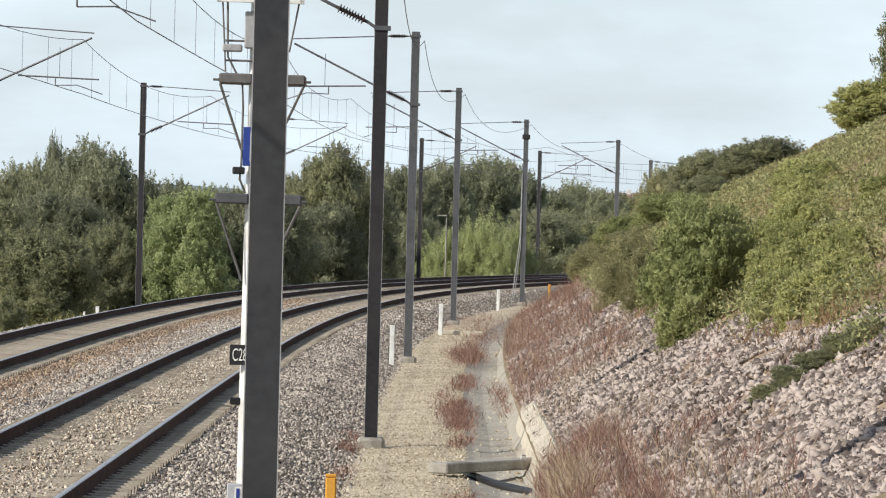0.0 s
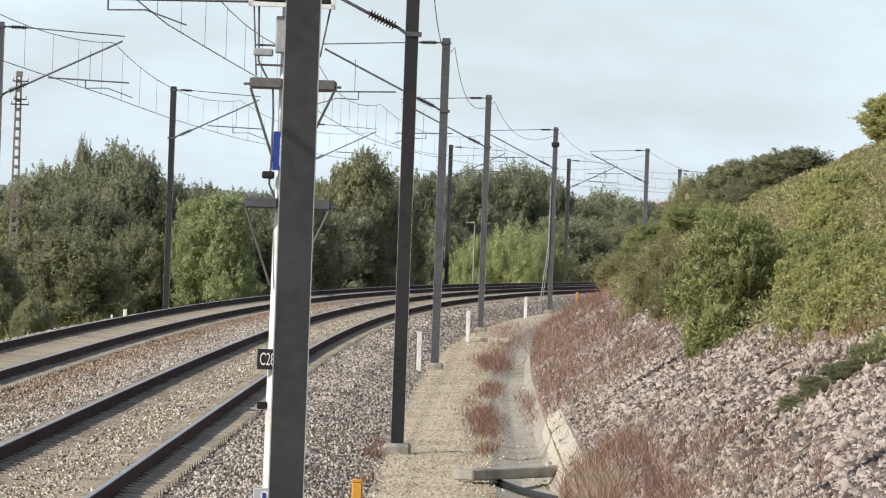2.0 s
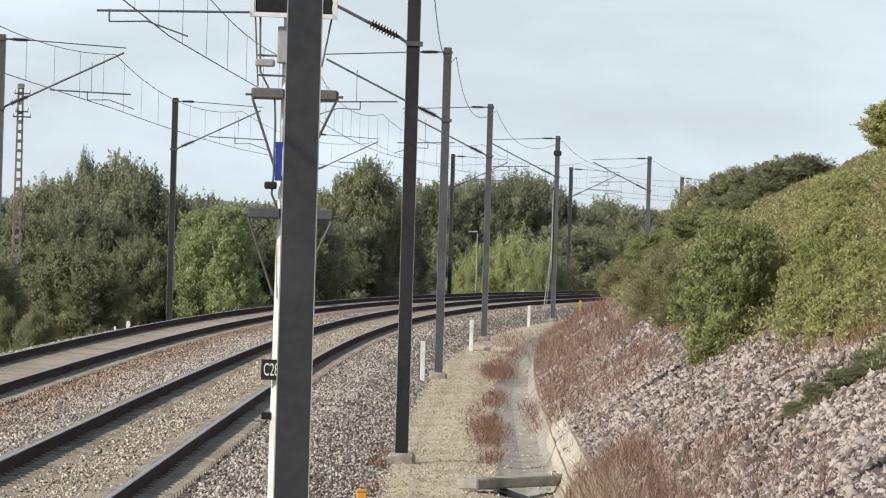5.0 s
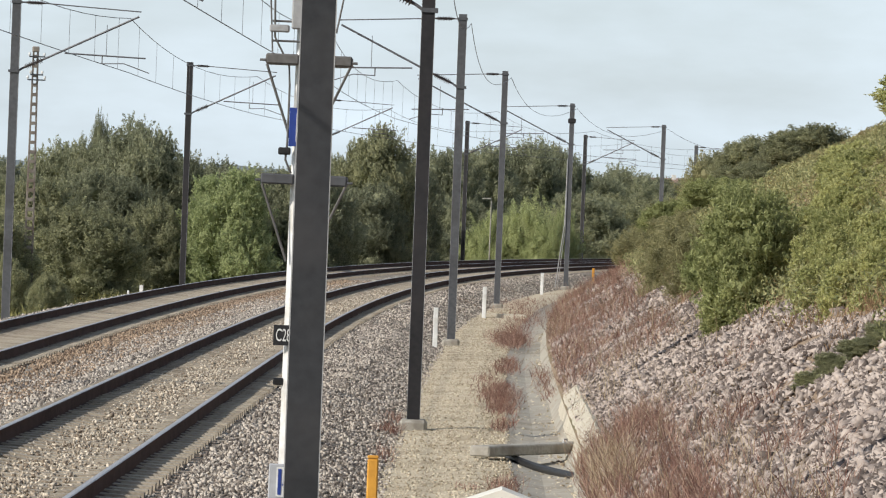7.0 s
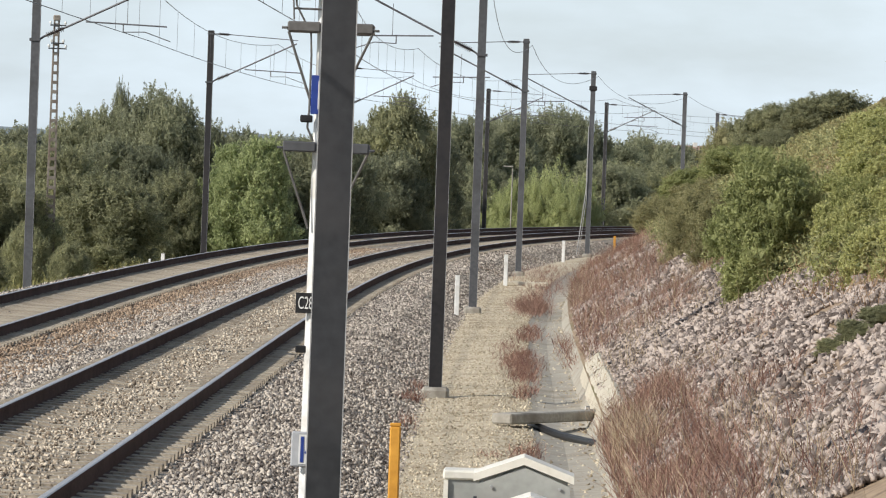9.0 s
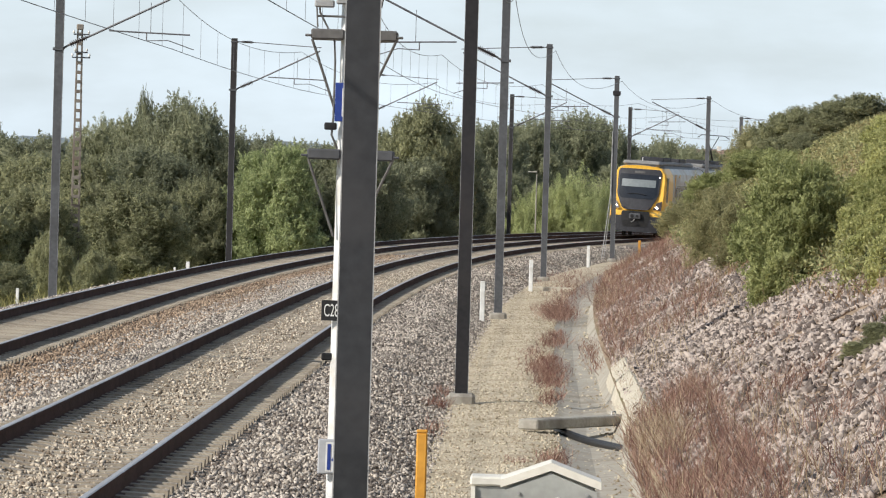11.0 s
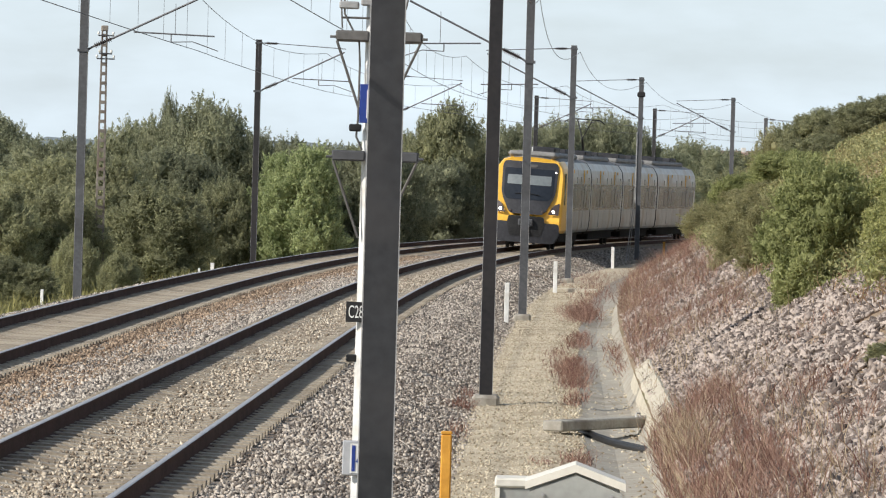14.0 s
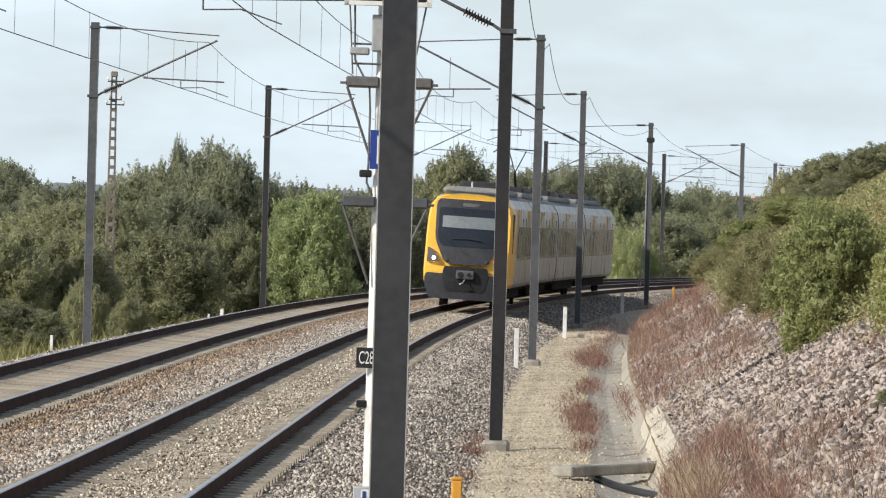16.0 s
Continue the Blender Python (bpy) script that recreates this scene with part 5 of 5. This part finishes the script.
def colour_signal():
    """The signal post that stands behind the nearest mast."""
    s, off = 42.0, 3.147
    g = thing("railway_signal", "white signal post with ladder brackets, plates and a black head", "railway signal",
              Matrix.Translation(at(s, off, 0)) @ pose(0, 0, 0, 0, 0.35, turn(s)))
    part("pole", tube([(0, 0, -0.65), (0, 0, 1.30), (0, 0, 5.6)], 0.084, 16), M_WHITE, g)
    part("joint_band", tube([(0, 0, 1.28), (0, 0, 1.32)], 0.086, 16), M_WHITE, g)
    part("pole_clamp", box(0.09, 0.06, 0.06, -0.11, -0.02, 1.33, 0.01), M_BLACK, g)
    for z, mat in ((3.93, M_FOOT), (2.96, M_MAST)):
        for x0, x1 in ((-0.35, -0.08), (0.08, 0.35)):
            foot = part("footplate", box(x1 - x0, 0.34, 0.085, (x0 + x1) / 2 + 0.03, -0.02, z, 0.012), mat, g, "grey pressed-steel footplate")
        for x in (-0.35, 0.35):
            part("footplate_peg", tube([(x + 0.03, -0.18, z + 0.03), (x * 1.13 + 0.03, -0.18, z + 0.03)], 0.012), mat, g)
            part("strut", tube([(x * 0.97 + 0.03, -0.17, z), (x * 0.26, -0.08, z - 0.62)], 0.011), M_FOOT, g)
    head = part("signal_head", box(0.62, 0.12, 1.35, 0.0, -0.16, 4.62, 0.02), M_BLACK, g, "black signal face with a white border")
    for x, z, w, h in ((0, 4.59, 0.70, 0.035), (-0.335, 4.59, 0.035, 1.4), (0.335, 4.59, 0.035, 1.4), (0, 5.96, 0.70, 0.035)):
        part("border", box(w, 0.10, h, x, -0.18, z), M_WHITE, head)
    for z in (4.95, 5.28, 5.62):
        part("lens", tube([(0, -0.24, z), (0, -0.21, z)], 0.085, 16), M_LENSRED, head, "dark red lens")
        part("hood", tube([(0, -0.40, z + 0.07), (0, -0.21, z + 0.09)], 0.05, 8), M_BLACK, head)
    part("head_bracket", box(0.13, 0.10, 0.30, -0.06, -0.09, 4.22, 0.01), M_EDGE, g)
    for z in (4.28, 4.12):
        part("rung", tube([(-0.28, -0.1, z), (0.0, -0.1, z)], 0.010), M_FOOT, g)
    part("terminal_box", box(0.16, 0.10, 0.06, -0.22, -0.12, 4.19, 0.01), M_EDGE, g)
    part("conduit", tube([(-0.27, -0.13, 4.62), (-0.255, -0.13, 4.15), (-0.13, -0.11, 3.92), (-0.12, -0.1, 3.75), (-0.12, -0.1, 3.30), (-0.13, -0.1, 3.16), (-0.08, -0.08, 3.05)], 0.009), M_FOOT, g)
    part("conduit", tube([(-0.31, -0.13, 4.6), (-0.27, -0.13, 4.03)], 0.007), M_FOOT, g)
    part("conduit", tube([(0.31, -0.13, 4.6), (0.24, -0.12, 4.2)], 0.008), M_FOOT, g)
    part("lamp_clamp", box(0.10, 0.07, 0.06, -0.14, -0.1, 3.20, 0.01), M_BLACK, g)
    blue = part("blue_plate", box(0.20, 0.02, 0.315, -0.01, -0.10, 3.27, 0.003), M_BLUE, g, "blue plate with a white field")
    part("white_field", box(0.13, 0.008, 0.23, 0.012, -0.113, 3.31), M_WHITE, blue)
    number = part("number_plate", box(0.34, 0.02, 0.165, 0.005, -0.10, 1.655, 0.003), M_BLACK, g, "black plate lettered in white")
    text_part("C28", 0.135, M_WHITE, number, Matrix.Translation((-0.146, -0.113, 1.690)) @ pose(0, 0, 0, 90, 0, 0) @ Matrix.Diagonal((0.54, 1.08, 1, 1)))
    plate = part("sign_plate", box(0.33, 0.05, 0.285, 0.012, -0.11, 0.41, 0.01), M_GREYPLATE, g, "grey plate with a blue track symbol")
    part("field", box(0.24, 0.006, 0.24, 0.03, -0.138, 0.432), M_WHITE, plate)
    part("symbol", box(0.028, 0.006, 0.21, -0.062, -0.143, 0.447), M_BLUE, plate)
    part("symbol", box(0.022, 0.006, 0.12, -0.035, -0.147, 0.52, m=Matrix.Translation((-0.035, 0, 0.52)) @ pose(0, 0, 0, 0, 35, 0) @ Matrix.Translation((0.035, 0, -0.52))), M_BLUE, plate)


M_FOOT = material("footplate_steel", (0.085, 0.08, 0.076), (0.15, 0.145, 0.14), 2, 14, 0.6, 0.2, bump=0.05)
M_LENSRED = material("dark_red_lens", (0.10, 0.008, 0.006), (0.16, 0.014, 0.01), 3, 20, 0.2, bump=0)
colour_signal()


def lattice_pole():
    """A slim concrete pole with a row of openings, beyond the far track."""
    g = thing("concrete_pole", "stained slim concrete pole with a ladder of openings", "pole", Matrix.Translation((-12.75, 200, -1.9)) @ pose(0, 0, 0, 0, 0, 12))
    h = 10.2
    for sx in (-1, 1):
        part("leg", tube([(sx * 0.17, 0, 0), (sx * 0.085, 0, h)], [0.055, 0.045], 4), M_POLE, g)
    for j in range(27):
        z = 0.3 + j * 0.37
        part("rung", box(2 * (0.17 - 0.085 * z / h), 0.09, 0.13, 0, 0, z), M_POLE, g)
    part("head", box(0.26, 0.2, 0.22, 0, 0, h - 0.05, 0.03), M_POLE, g)
    for z, w in ((h - 0.25, 0.62), (h - 0.95, 0.5), (h - 1.15, 0.7)):
        arm = part("crossarm", box(w, 0.06, 0.05, 0.05, -0.1, z), M_MAST, g)
        for x in (-w / 2 + 0.06, w / 2 + 0.02):
            part("pin_insulator", tube([(x, -0.1, z + 0.05), (x, -0.1, z + 0.11), (x, -0.1, z + 0.18)], [0.02, 0.05, 0.035], 8), M_WHITE, arm)


lattice_pole()

lamp = thing("street_lamp", "slim grey street lamp beyond the tracks", "street lamp", Matrix.Translation((7.6, 298, -1.8)))
part("pole", tube([(0, 0, 0), (0, 0, 5.2)], [0.05, 0.03], 8), M_CONCRETE, lamp)
part("head", box(0.55, 0.2, 0.08, -0.25, 0, 5.2, 0.03), M_CONCRETE, lamp)


# ---- the distance ----
def house(x, y, z, w, d, h, rise, spin):
    g = thing("house", "distant pale house with a red tiled roof", "house", Matrix.Translation((x, y, z)) @ pose(0, 0, 0, 0, 0, spin), "distant houses")
    part("wall", box(w, d, h), M_WALL, g)
    bm = bmesh.new()
    v = [bm.verts.new(p) for p in ((-w / 2 - 0.4, -d / 2 - 0.4, h), (w / 2 + 0.4, -d / 2 - 0.4, h), (w / 2 + 0.4, d / 2 + 0.4, h), (-w / 2 - 0.4, d / 2 + 0.4, h),
                                   (-w / 2 + 1, 0, h + rise), (w / 2 - 1, 0, h + rise))]
    for f in ((0, 1, 5, 4), (1, 2, 5), (2, 3, 4, 5), (3, 0, 4), (3, 2, 1, 0)):
        bm.faces.new([v[k] for k in f])
    roof = part("roof", bm, M_TILE, g)
    part("chimney", box(0.7, 0.7, 1.5, w * 0.25, 0, h + rise - 0.9), M_WALL, roof)
    for k in (-0.28, 0.0, 0.28):
        part("window", box(0.9, 0.1, 1.2, w * k, -d / 2 - 0.02, h * 0.45), M_GLASS, g)


for x, y, w, top, spin in [(52.0, 905, 12, 12.1, 8), (46.5, 930, 10, 11.3, -12), (58.5, 940, 11, 12.4, 20), (64, 960, 12, 12.3, -5), (-43.5, 1200, 9, 13.6, 5)]:
    house(x, y, -8, w, 8, top + 8 - 5.2, 2.6, spin)


def ridge(name, y, height, seed, x0, x1):
    n = 220
    verts, faces = [], []
    for i in range(n):
        x = x0 + (x1 - x0) * i / (n - 1)
        z = height * (0.62 + 0.5 * noise.noise((x * 0.0035, seed, 0)) + 0.20 * noise.noise((x * 0.02, seed, 3)) + 0.10 * noise.noise((x * 0.1, seed, 8)))
        verts += [(x, y - 160, -12), (x, y, z), (x, y + 400, -12)]
    for i in range(n - 1):
        a = i * 3
        faces += [(a, a + 3, a + 4, a + 1), (a + 1, a + 4, a + 5, a + 2)]
    thing(name, "wooded hill far away, tinted blue-grey for haze", "hill", kind="structure", data=mesh_of(name, verts, faces, M_HILL, smooth=True))


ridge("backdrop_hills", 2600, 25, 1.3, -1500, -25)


def far_wood():
    """The wood going on behind its edge: low heaps of leaves."""
    rng = np.random.default_rng(77)
    lobes = []
    for i in range(70):
        y = rng.uniform(470, 620)
        x = rng.uniform(-0.16, 0.17) * y
        r = rng.uniform(4.0, 6.5)
        lobes.append((x, y, -2.0, r, r, rng.uniform(3.6, 5.6) + (y - 470) * 0.006))
    co, tris = crown_arrays(rng, lobes, 0.42, 6.0, 0.5, 0.5)
    thing("far_wood", "dark green wood behind the trees along the line", "wood", kind="stuff", data=tri_mesh("far_wood", co, tris, M_LEAF_DARK))


far_wood()


def motions():
    for i, car in enumerate(CARS):
        rows = []
        for k in range(33):
            t = k * 0.5
            rows.append((t, car_pose(TRAIN_FRONT + SPEED * (16.0 - t) + CAR * (i + 0.5))))
        walk(car, rows)


motions()
